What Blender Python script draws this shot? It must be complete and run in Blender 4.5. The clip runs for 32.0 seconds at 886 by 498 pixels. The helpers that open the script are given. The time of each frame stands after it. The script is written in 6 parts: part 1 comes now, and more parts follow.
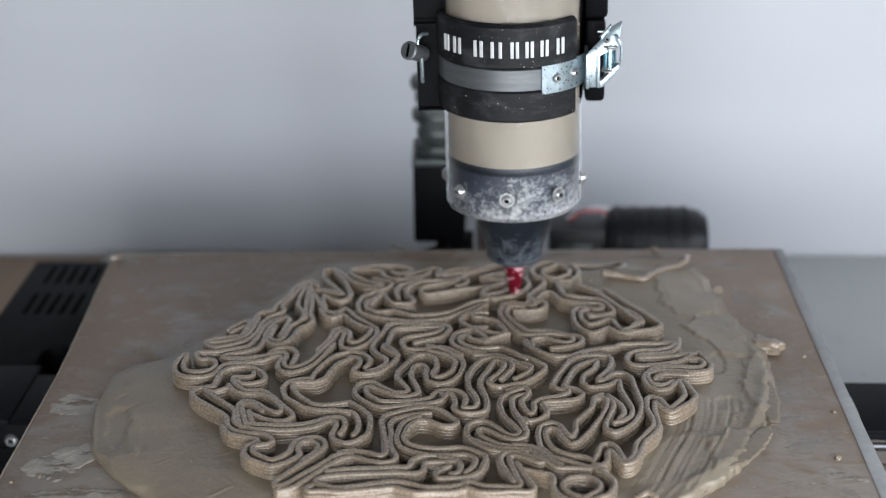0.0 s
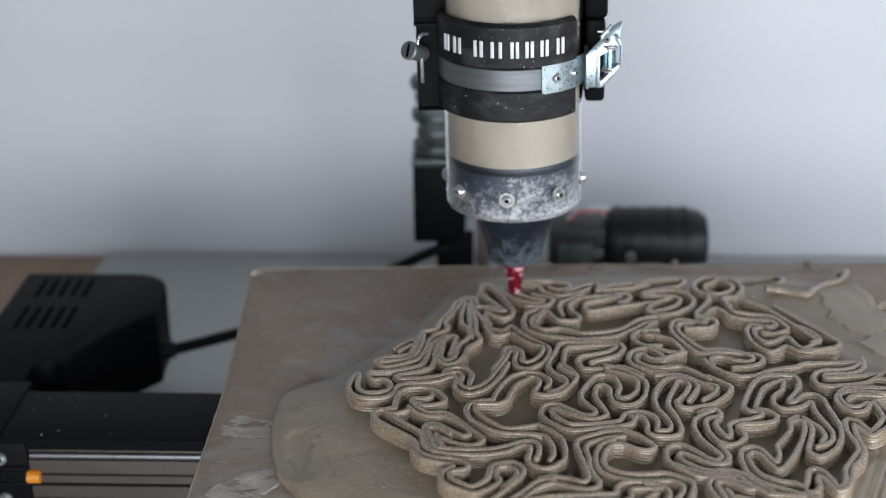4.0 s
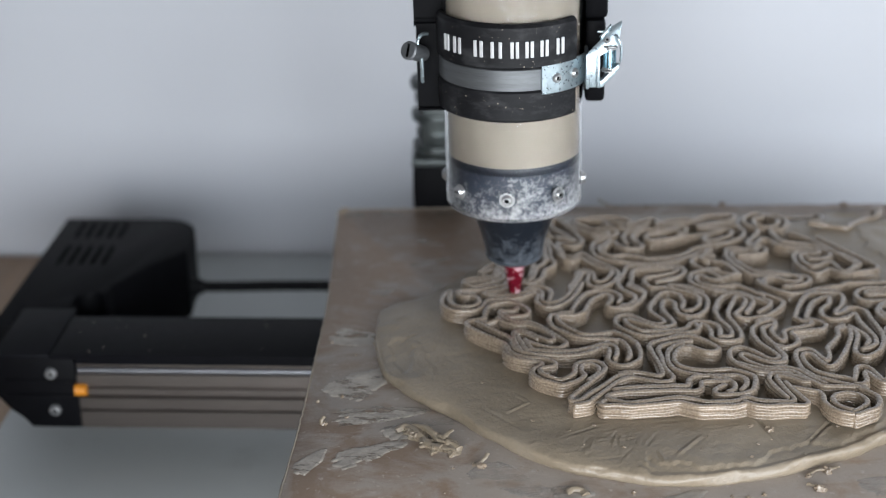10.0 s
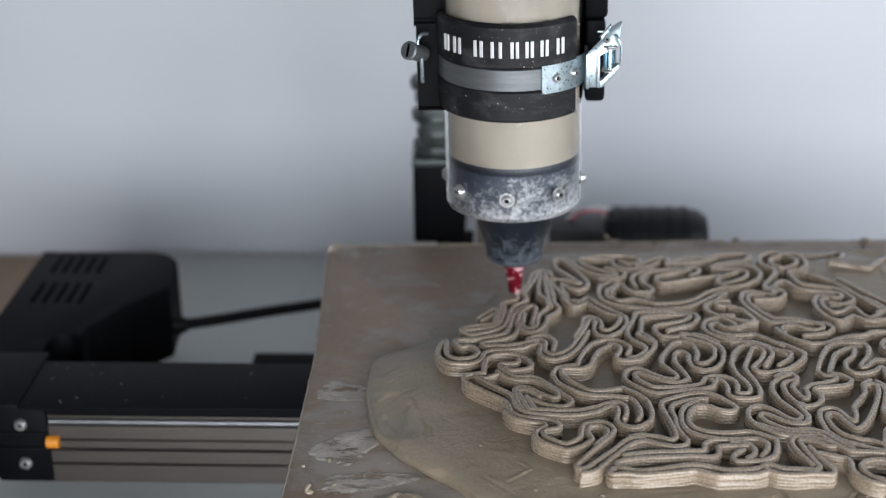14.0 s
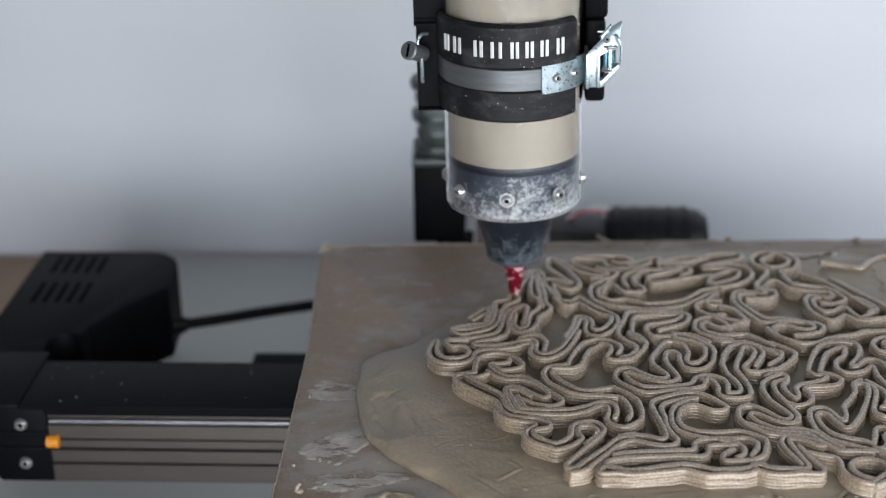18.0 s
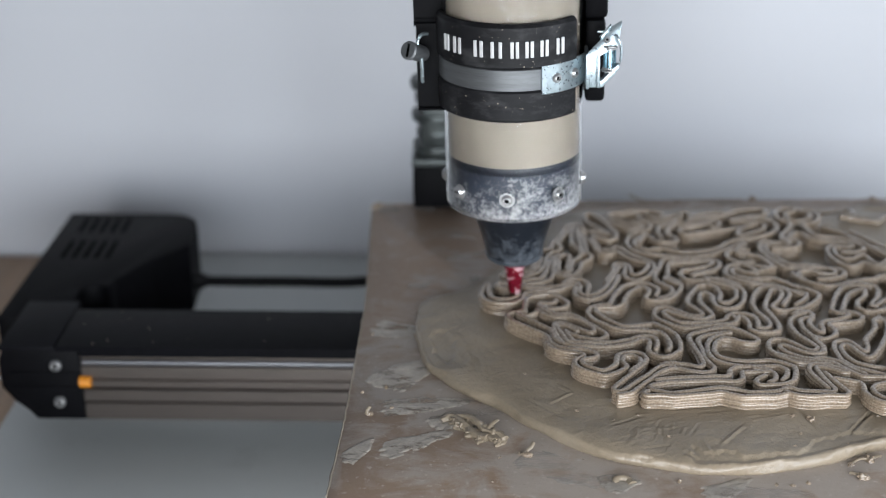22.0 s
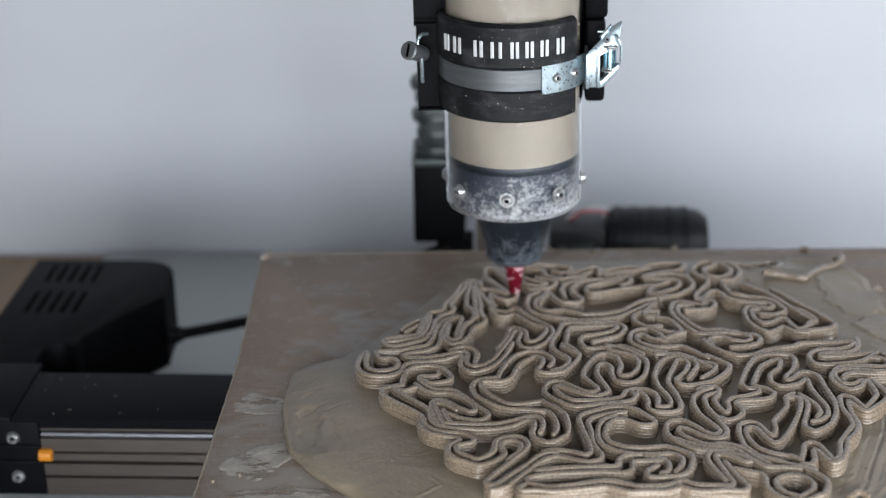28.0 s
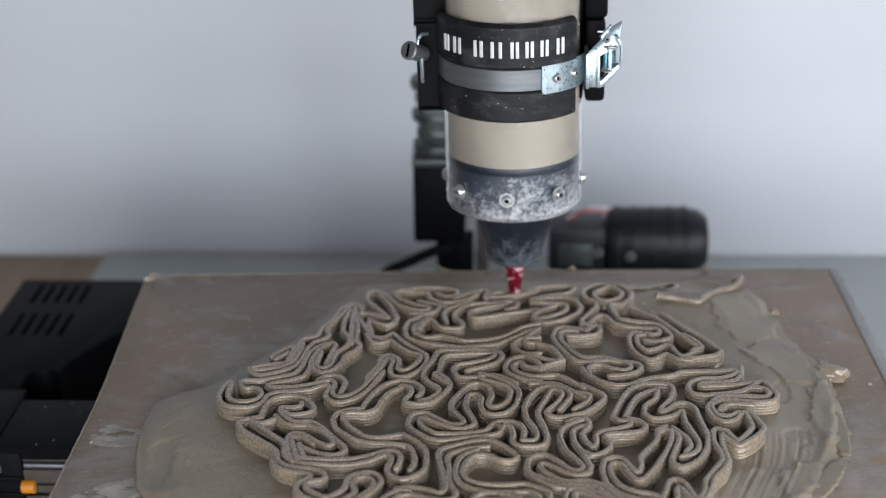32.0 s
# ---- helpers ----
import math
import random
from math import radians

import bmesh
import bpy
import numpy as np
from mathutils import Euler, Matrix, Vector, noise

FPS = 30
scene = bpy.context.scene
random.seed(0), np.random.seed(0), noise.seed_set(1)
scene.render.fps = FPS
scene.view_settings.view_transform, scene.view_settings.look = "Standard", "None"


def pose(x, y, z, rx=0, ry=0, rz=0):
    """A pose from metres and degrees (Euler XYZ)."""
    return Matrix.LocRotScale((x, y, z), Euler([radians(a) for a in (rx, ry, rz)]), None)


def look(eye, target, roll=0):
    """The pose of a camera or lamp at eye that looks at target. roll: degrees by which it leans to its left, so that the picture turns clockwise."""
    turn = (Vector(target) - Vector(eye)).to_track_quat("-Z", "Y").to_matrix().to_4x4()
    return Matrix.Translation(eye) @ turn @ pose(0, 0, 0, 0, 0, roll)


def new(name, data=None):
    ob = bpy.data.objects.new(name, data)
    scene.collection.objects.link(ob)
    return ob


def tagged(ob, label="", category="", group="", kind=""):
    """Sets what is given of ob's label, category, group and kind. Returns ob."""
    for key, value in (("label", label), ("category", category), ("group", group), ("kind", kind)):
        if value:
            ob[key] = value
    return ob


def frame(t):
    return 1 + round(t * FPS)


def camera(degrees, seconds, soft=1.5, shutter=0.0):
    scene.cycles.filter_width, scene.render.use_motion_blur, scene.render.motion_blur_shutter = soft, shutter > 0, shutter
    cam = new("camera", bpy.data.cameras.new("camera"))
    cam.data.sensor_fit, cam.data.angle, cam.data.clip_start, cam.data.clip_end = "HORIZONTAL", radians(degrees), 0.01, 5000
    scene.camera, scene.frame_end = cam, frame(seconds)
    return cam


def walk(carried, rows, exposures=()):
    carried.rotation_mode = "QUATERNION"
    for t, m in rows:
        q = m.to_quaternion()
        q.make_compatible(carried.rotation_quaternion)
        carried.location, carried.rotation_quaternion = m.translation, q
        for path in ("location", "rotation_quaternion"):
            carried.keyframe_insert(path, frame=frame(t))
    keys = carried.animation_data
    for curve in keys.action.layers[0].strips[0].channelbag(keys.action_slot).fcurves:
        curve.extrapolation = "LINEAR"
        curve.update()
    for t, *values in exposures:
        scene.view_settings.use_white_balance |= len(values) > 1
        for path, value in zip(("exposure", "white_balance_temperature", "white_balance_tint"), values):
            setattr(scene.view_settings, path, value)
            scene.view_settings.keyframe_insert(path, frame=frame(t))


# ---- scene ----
# Machine axes: x along the rail, y away from the viewer, z up from the table top. The nozzle stands over the origin.
cam = camera(33.56, 32.0, soft=1.0)
EYE = look((-0.0133, -1.0180, 0.6550), (-0.0504, -0.1014, 0.2570), -0.55)
walk(cam, [(0.0, EYE), (32.0, EYE)], [(0.0, -0.03), (1.0, -0.08), (2.0, -0.16), (3.0, -0.06), (5.5, 0.0), (32.0, 0.0)])
cam.data.dof.use_dof = True
cam.data.dof.focus_distance = 0.965
cam.data.dof.aperture_fstop = 4.0

world = bpy.data.worlds.new("sky")
scene.world = world
world.use_nodes = True
sky = world.node_tree.nodes.new("ShaderNodeTexSky")
sky.sky_type = "NISHITA"
sky.sun_disc = False
sky.sun_elevation, sky.sun_rotation = radians(35), radians(200)
world.node_tree.links.new(sky.outputs[0], world.node_tree.nodes["Background"].inputs[0])
world.node_tree.nodes["Background"].inputs[1].default_value = 0.12


def window_light(name, m, width, height, watts, colour):
    """Sky light that comes in through a window's opening."""
    lamp = bpy.data.lights.new(name, "AREA")
    lamp.shape, lamp.size, lamp.size_y, lamp.energy, lamp.color = "RECTANGLE", width, height, watts, colour
    ob = new(name, lamp)
    ob.matrix_world = m
    return ob


# Daylight falls in through a long, low window across the room and another in the wall on the right.
DAY = (0.87, 0.93, 1.0)
window_light("window_light_front", look((0.38, -1.64, 0.43), (0.38, 0.0, 0.43)), 2.1, 1.04, 58.0, DAY)
window_light("window_light_right", look((1.66, -1.0, 0.56), (0.0, -1.0, 0.56)), 1.0, 0.9, 22.0, DAY)


def mat(name, base, rough=0.6, metal=0.0, spread=0.12, size=40.0, bump=0.15, fine=6.0, stain=None, stain_at=(0.5, 0.65), stain_size=12.0, coat=0.0, stretch=None, spec=0.5):
    """A surface with variation at two scales: blotches of size, grain fine times as small, and stains of a second colour."""
    m = bpy.data.materials.new(name)
    m.use_nodes = True
    n, l = m.node_tree.nodes, m.node_tree.links
    b = n["Principled BSDF"]
    b.inputs["Metallic"].default_value = metal
    b.inputs["Coat Weight"].default_value = coat
    b.inputs["Coat Roughness"].default_value = 0.17
    b.inputs["Specular IOR Level"].default_value = spec
    tc = n.new("ShaderNodeTexCoord")
    mp = n.new("ShaderNodeMapping")
    l.new(tc.outputs["Object"], mp.inputs[0])
    if stretch:
        mp.inputs["Scale"].default_value = stretch
    big, small = n.new("ShaderNodeTexNoise"), n.new("ShaderNodeTexNoise")
    big.inputs["Scale"].default_value, small.inputs["Scale"].default_value = size, size * fine
    big.inputs["Detail"].default_value, small.inputs["Detail"].default_value = 6, 4
    for t in (big, small):
        l.new(mp.outputs[0], t.inputs["Vector"])
    r = n.new("ShaderNodeValToRGB")
    r.color_ramp.elements[0].position, r.color_ramp.elements[1].position = 0.3, 0.7
    r.color_ramp.elements[0].color = (*[c * (1 - spread) for c in base], 1)
    r.color_ramp.elements[1].color = (*[min(1, c * (1 + spread)) for c in base], 1)
    l.new(big.outputs[0], r.inputs[0])
    col = r.outputs[0]
    g = n.new("ShaderNodeMix")
    g.data_type, g.blend_type = "RGBA", "OVERLAY"
    g.inputs[0].default_value = min(1.0, spread * 1.5)
    l.new(col, g.inputs[6])
    l.new(small.outputs[0], g.inputs[7])
    col = g.outputs[2]
    if stain:
        st = n.new("ShaderNodeTexNoise")
        st.inputs["Scale"].default_value, st.inputs["Detail"].default_value, st.inputs["Roughness"].default_value = stain_size, 8, 0.65
        l.new(mp.outputs[0], st.inputs["Vector"])
        sr = n.new("ShaderNodeMapRange")
        sr.inputs[1].default_value, sr.inputs[2].default_value = stain_at
        l.new(st.outputs[0], sr.inputs[0])
        sm = n.new("ShaderNodeMix")
        sm.data_type = "RGBA"
        l.new(sr.outputs[0], sm.inputs[0])
        l.new(col, sm.inputs[6])
        sm.inputs[7].default_value = (*stain, 1)
        col = sm.outputs[2]
    l.new(col, b.inputs["Base Color"])
    rr = n.new("ShaderNodeMapRange")
    rr.inputs[3].default_value, rr.inputs[4].default_value = max(0.02, rough - 0.12), min(1, rough + 0.12)
    l.new(small.outputs[0], rr.inputs[0])
    l.new(rr.outputs[0], b.inputs["Roughness"])
    if bump:
        bp = n.new("ShaderNodeBump")
        bp.inputs["Strength"].default_value, bp.inputs["Distance"].default_value = bump, 0.001
        l.new(small.outputs[0], bp.inputs["Height"])
        l.new(bp.outputs[0], b.inputs["Normal"])
    return m


def clear(name, colour, rough, ior=1.47):
    m = bpy.data.materials.new(name)
    m.use_nodes = True
    b = m.node_tree.nodes["Principled BSDF"]
    b.inputs["Base Color"].default_value = (*colour, 1)
    b.inputs["Transmission Weight"].default_value, b.inputs["Roughness"].default_value, b.inputs["IOR"].default_value = 1, rough, ior
    return m


def ragged(m, low, high, size):
    """Lets what lies below show through a thin, streaky layer."""
    n, l = m.node_tree.nodes, m.node_tree.links
    tc, mp, t, r = n.new("ShaderNodeTexCoord"), n.new("ShaderNodeMapping"), n.new("ShaderNodeTexNoise"), n.new("ShaderNodeMapRange")
    mp.inputs["Scale"].default_value = (0.6, 1.5, 1)
    t.inputs["Scale"].default_value, t.inputs["Detail"].default_value, t.inputs["Roughness"].default_value = size, 9, 0.7
    r.inputs[1].default_value, r.inputs[2].default_value = low, high
    l.new(tc.outputs["Object"], mp.inputs[0])
    l.new(mp.outputs[0], t.inputs["Vector"])
    l.new(t.outputs[0], r.inputs[0])
    l.new(r.outputs[0], n["Principled BSDF"].inputs["Alpha"])
    return m


def smeared(name, base, pale, z_mid, z_soft, right, size=42, rough=0.32, edge=(0.80, 1.12)):
    """A dark part smeared with pale clay: a band about z_mid downwards, fine specks, more of it round one side."""
    m = bpy.data.materials.new(name)
    m.use_nodes = True
    n, l = m.node_tree.nodes, m.node_tree.links
    b = n["Principled BSDF"]
    tc, sep = n.new("ShaderNodeTexCoord"), n.new("ShaderNodeSeparateXYZ")
    l.new(tc.outputs["Object"], sep.inputs[0])

    def calc(op, a, c):
        k = n.new("ShaderNodeMath")
        k.operation = op
        for i, v in enumerate((a, c)):
            if isinstance(v, float):
                k.inputs[i].default_value = v
            else:
                l.new(v, k.inputs[i])
        return k.outputs[0]

    def grain(scale, detail, warp):
        t = n.new("ShaderNodeTexNoise")
        t.inputs["Scale"].default_value, t.inputs["Detail"].default_value, t.inputs["Roughness"].default_value, t.inputs["Distortion"].default_value = scale, detail, 0.66, warp
        l.new(tc.outputs["Object"], t.inputs["Vector"])
        return t.outputs[0]

    low = calc("MULTIPLY", calc("SUBTRACT", z_mid, sep.outputs[2]), 0.16 / z_soft)
    side = calc("MULTIPLY", sep.outputs[0], right / 0.05)
    big, small = grain(size, 7, 0.9), grain(size * 7, 4, 0.2)
    sum_ = calc("ADD", calc("ADD", calc("MULTIPLY", big, 0.8), calc("MULTIPLY", small, 0.9)), calc("ADD", low, side))
    cut = n.new("ShaderNodeMapRange")
    cut.inputs[1].default_value, cut.inputs[2].default_value, cut.inputs[4].default_value = *edge, 0.95
    l.new(sum_, cut.inputs[0])
    mix = n.new("ShaderNodeMix")
    mix.data_type = "RGBA"
    mix.inputs[6].default_value, mix.inputs[7].default_value = (*base, 1), (*pale, 1)
    l.new(cut.outputs[0], mix.inputs[0])
    l.new(mix.outputs[2], b.inputs["Base Color"])
    b.inputs["Roughness"].default_value = rough
    bp = n.new("ShaderNodeBump")
    bp.inputs["Strength"].default_value, bp.inputs["Distance"].default_value = 0.3, 0.0008
    l.new(sum_, bp.inputs["Height"])
    l.new(bp.outputs[0], b.inputs["Normal"])
    return m


def paper_face(name, brown, film):
    """The board's brown paper under a greyish wiped film of clay, thickest round the slab, with scratches and specks."""
    m = bpy.data.materials.new(name)
    m.use_nodes = True
    n, l = m.node_tree.nodes, m.node_tree.links
    b = n["Principled BSDF"]
    tc = n.new("ShaderNodeTexCoord")

    def grain(scale, detail, warp, squeeze=(1, 1, 1), turned=0.0, rough=0.66):
        mp, t = n.new("ShaderNodeMapping"), n.new("ShaderNodeTexNoise")
        mp.inputs["Rotation"].default_value, mp.inputs["Scale"].default_value = (0, 0, radians(turned)), squeeze
        t.inputs["Scale"].default_value, t.inputs["Detail"].default_value, t.inputs["Roughness"].default_value, t.inputs["Distortion"].default_value = scale, detail, rough, warp
        l.new(tc.outputs["Object"], mp.inputs[0])
        l.new(mp.outputs[0], t.inputs["Vector"])
        return t.outputs[0]

    def ramp(v, low, high, top=1.0):
        r = n.new("ShaderNodeMapRange")
        r.inputs[1].default_value, r.inputs[2].default_value, r.inputs[4].default_value = low, high, top
        l.new(v, r.inputs[0])
        return r.outputs[0]

    def calc(op, a, c):
        k = n.new("ShaderNodeMath")
        k.operation = op
        for i, v in enumerate((a, c)):
            if isinstance(v, float):
                k.inputs[i].default_value = v
            else:
                l.new(v, k.inputs[i])
        return k.outputs[0]

    def mixed(mask, a, c):
        k = n.new("ShaderNodeMix")
        k.data_type = "RGBA"
        l.new(mask, k.inputs[0])
        for i, v in ((6, a), (7, c)):
            if isinstance(v, tuple):
                k.inputs[i].default_value = (*v, 1)
            else:
                l.new(v, k.inputs[i])
        return k.outputs[2]

    # Distance from the slab's middle, squeezed to its outline.
    mp, far = n.new("ShaderNodeMapping"), n.new("ShaderNodeVectorMath")
    mp.inputs["Location"].default_value, mp.inputs["Scale"].default_value = (0.02, 0.02, 0), (4.0, 4.2, 0)
    far.operation = "LENGTH"
    l.new(tc.outputs["Object"], mp.inputs[0])
    l.new(mp.outputs[0], far.inputs[0])
    near = ramp(far.outputs["Value"], 1.30, 0.85, 0.10)
    broad, wiped = grain(19, 9, 1.0, rough=0.6), grain(11, 9, 1.2, (1.4, 3.4, 1), 28)
    scratch, speck, fine = grain(26, 7, 0.6, (1, 5, 1), -38, 0.75), grain(170, 3, 0.0), grain(520, 4, 0.0)
    sep = n.new("ShaderNodeSeparateXYZ")
    l.new(tc.outputs["Object"], sep.inputs[0])
    near = calc("ADD", near, calc("ADD", ramp(sep.outputs[1], 0.02, -0.20, 0.10), ramp(sep.outputs[0], 0.12, 0.24, 0.05)))
    coat = ramp(calc("ADD", calc("ADD", calc("MULTIPLY", broad, 0.6), calc("MULTIPLY", wiped, 0.4)), near), 0.56, 0.67, 0.80)
    ground = mixed(ramp(grain(4, 5, 0.3), 0.35, 0.65), tuple(c * 0.86 for c in brown), tuple(c * 1.12 for c in brown))
    tone = mixed(coat, ground, film)
    tone = mixed(ramp(scratch, 0.60, 0.72, 0.6), tone, tuple(c * 1.35 for c in film))
    tone = mixed(ramp(speck, 0.62, 0.70, 0.75), tone, tuple(c * 1.25 for c in film))
    tone = mixed(ramp(fine, 0.58, 0.75, 0.35), tone, tuple(c * 0.55 for c in brown))
    l.new(tone, b.inputs["Base Color"])
    l.new(calc("ADD", ramp(fine, 0.3, 0.7, 0.18), calc("SUBTRACT", 0.44, ramp(broad, 0.3, 0.7, 0.14))), b.inputs["Roughness"])
    bp = n.new("ShaderNodeBump")
    bp.inputs["Strength"].default_value, bp.inputs["Distance"].default_value = 0.5, 0.0006
    l.new(calc("ADD", calc("ADD", calc("MULTIPLY", fine, 0.5), calc("MULTIPLY", coat, 0.6)), calc("ADD", calc("MULTIPLY", scratch, 0.7), calc("MULTIPLY", speck, 0.5))), bp.inputs["Height"])
    l.new(bp.outputs[0], b.inputs["Normal"])
    return m


M_WALL = mat("wall_paint", (0.492, 0.500, 0.530), 0.75, spread=0.015, size=3, bump=0.05, fine=60)
# Near-black for walls and ceiling out of view, to cut bounced light.
M_WALLDARK = mat("low_bounce_grey", (0.065, 0.065, 0.068), 0.85, spread=0.06, size=4, bump=0.1, fine=30)
M_FLOOR = mat("floor_boards", (0.3, 0.22, 0.15), 0.5, size=4, fine=20)
M_TABLE = mat("grey_white_laminate", (0.50, 0.515, 0.50), 0.45, spread=0.03, size=8, bump=0.02, stain=(0.38, 0.39, 0.37), stain_at=(0.6, 0.9))
M_WOOD = mat("beech_wood", (0.32, 0.205, 0.12), 0.5, spread=0.2, size=6, stretch=(8, 1, 8))
M_BLACK = mat("black_plastic", (0.0022, 0.0022, 0.0029), 0.55, spec=0.07, spread=0.2, size=60, bump=0.1, fine=10, stain=(0.03, 0.03, 0.03), stain_at=(0.66, 0.98), stain_size=25)
M_COVER = mat("black_anodised_cover", (0.0030, 0.0030, 0.0042), 0.55, spec=0.08, spread=0.15, size=90, bump=0.05, stain=(0.03, 0.03, 0.03), stain_at=(0.70, 0.98), stain_size=30)
M_PRINT = mat("black_printed_plastic", (0.0065, 0.0065, 0.0075), 0.55, spec=0.22, spread=0.35, size=45, bump=0.22, fine=18, stain=(0.05, 0.05, 0.052), stain_at=(0.50, 0.84), stain_size=48, stretch=(1, 1, 2.2))
M_ALU = mat("anodised_aluminium", (0.165, 0.142, 0.128), 0.36, metal=1.0, spread=0.08, size=20, bump=0.03, stretch=(1, 20, 20))
M_CHROME = mat("polished_steel", (0.50, 0.50, 0.50), 0.3, metal=0.85, spread=0.04, size=60, bump=0.02)
M_STRAP = mat("dull_steel_strap", (0.125, 0.13, 0.135), 0.46, metal=0.6, spread=0.15, size=30, bump=0.06, stretch=(1, 1, 12))
M_ZINC = mat("zinc_plated_steel", (0.40, 0.47, 0.50), 0.3, metal=0.85, spread=0.14, size=60, bump=0.03)
M_ROLLER = mat("blued_polished_steel", (0.30, 0.48, 0.56), 0.16, metal=0.95, spread=0.05, size=60, bump=0.01)
M_ORANGE = mat("orange_plastic", (0.50, 0.18, 0.012), 0.4, size=80, bump=0.03)
M_RED = mat("red_anodised", (0.15, 0.007, 0.018), 0.2, metal=0.3, spread=0.35, size=160, bump=0.2, stain=(0.60, 0.38, 0.41), stain_at=(0.53, 0.60), stain_size=150)
M_CONE = smeared("dark_grey_nylon", (0.008, 0.0105, 0.015), (0.12, 0.135, 0.155), 0.043, 0.018, 0.0, 26, 0.28, (0.72, 1.25))
M_PLUG = smeared("clay_smeared_seal", (0.036, 0.044, 0.064), (0.44, 0.44, 0.45), 0.0985, 0.0190, 0.06)
M_TUBE = clear("clear_acrylic", (0.97, 0.97, 0.96), 0.05, 1.13)
M_TUBECLAY = mat("wet_clay_in_tube", (0.285, 0.248, 0.208), 0.6, spread=0.07, size=25, bump=0.05, stretch=(1, 1, 0.3))
M_CLAY = mat("fresh_clay", (0.238, 0.182, 0.130), 0.27, spec=0.6, spread=0.15, size=45, bump=0.22, fine=14, coat=0.6)
M_SLAB = mat("smeared_clay", (0.238, 0.190, 0.135), 0.38, spread=0.12, size=22, bump=0.5, fine=16, stain=(0.29, 0.25, 0.20), stain_at=(0.5, 0.8), stain_size=9, coat=0.06)
M_BOARD = paper_face("clay_stained_paper", (0.205, 0.142, 0.099), (0.280, 0.244, 0.211))
M_CLAYDRY = mat("dried_clay", (0.265, 0.225, 0.175), 0.55, spread=0.14, size=60, bump=0.4, fine=8)
M_SEAL = mat("navy_rubber", (0.012, 0.016, 0.028), 0.4, spread=0.2, size=60, bump=0.05, stain=(0.3, 0.32, 0.34), stain_at=(0.60, 0.8), stain_size=60)
M_SMEAR = ragged(mat("thin_dried_clay", (0.335, 0.295, 0.250), 0.42, spread=0.22, size=70, bump=0.4, fine=6), 0.40, 0.50, 60)
M_FILM = ragged(mat("pale_clay_film", (0.40, 0.365, 0.33), 0.5, spread=0.12, size=60, bump=0.2, fine=6), 0.42, 0.74, 24)
M_ROD = mat("ground_steel_rod", (0.16, 0.16, 0.17), 0.42, metal=1.0, spread=0.1, size=60, bump=0.0)
M_EDGE = mat("paper_edge", (0.36, 0.36, 0.36), 0.7, spread=0.12, size=30)
M_BLUE = mat("blue_print", (0.06, 0.12, 0.35), 0.6, size=60)
M_SLATE = mat("dark_print", (0.055, 0.06, 0.075), 0.6, size=60)
M_WHITE = mat("white_paint", (0.48, 0.48, 0.48), 0.5, spread=0.1, size=80)
M_CABLE = mat("black_cable", (0.0045, 0.0045, 0.005), 0.5, spec=0.15, size=60, bump=0.02)
M_VENT = mat("dark_slot", (0.0008, 0.0008, 0.0008), 0.9, spec=0.02, size=60, bump=0)
M_MOTORBLACK = mat("black_enamel", (0.010, 0.010, 0.012), 0.42, spec=0.3, spread=0.2, size=60, bump=0.03)
M_REDWIRE = mat("red_wire_sheath", (0.45, 0.03, 0.04), 0.4, size=80, bump=0.02)
M_MOTOR = mat("motor_steel", (0.07, 0.08, 0.08), 0.4, metal=0.6, spread=0.4, size=40)


def part(name, bm, material, parent=None, label="", smooth=True, edges=35):
    """Links a bmesh as one mesh object, under a thing or a part if given."""
    me = bpy.data.meshes.new(name)
    bmesh.ops.recalc_face_normals(bm, faces=bm.faces)
    bm.to_mesh(me)
    bm.free()
    if smooth:
        me.shade_smooth()
        me.set_sharp_from_angle(angle=radians(edges))
    me.materials.append(material)
    ob = new(name, me)
    if parent:
        ob.parent = parent
    if label:
        tagged(ob, label)
    return ob


def thing(name, at, label, category, group="", kind=""):
    ob = new(name)
    ob.location = at
    return tagged(ob, label, category, group, kind)


def boxed(x0, x1, y0, y1, z0, z1, bevel=0.0, seg=2, bm=None):
    """A box with rounded edges, added to bm."""
    bm = bm or bmesh.new()
    b2 = bmesh.new()
    bmesh.ops.create_cube(b2, size=1.0)
    for v in b2.verts:
        v.co = Vector(((x0 + x1) / 2 + v.co.x * (x1 - x0), (y0 + y1) / 2 + v.co.y * (y1 - y0), (z0 + z1) / 2 + v.co.z * (z1 - z0)))
    if bevel:
        bmesh.ops.bevel(b2, geom=b2.edges[:], offset=bevel, segments=seg, profile=0.5, affect="EDGES")
    me = bpy.data.meshes.new("tmp")
    b2.to_mesh(me)
    b2.free()
    bm.from_mesh(me)
    bpy.data.meshes.remove(me)
    return bm


def lathe(profile, steps=64, start=0.0, end=360.0, bm=None, m=None):
    """Turns (radius, z) points about the z axis."""
    bm = bm or bmesh.new()
    m = m or Matrix()
    full = abs(end - start) >= 359.9
    rings = []
    for i in range(steps if full else steps + 1):
        a = radians(start + (end - start) * i / steps)
        rings.append([bm.verts.new(m @ Vector((r * math.cos(a), r * math.sin(a), z))) for r, z in profile])
    for i in range(steps):
        a, b = rings[i], rings[(i + 1) % len(rings)]
        for k in range(len(profile) - 1):
            bm.faces.new((a[k], b[k], b[k + 1], a[k + 1]))
    bmesh.ops.remove_doubles(bm, verts=bm.verts, dist=1e-6)
    return bm


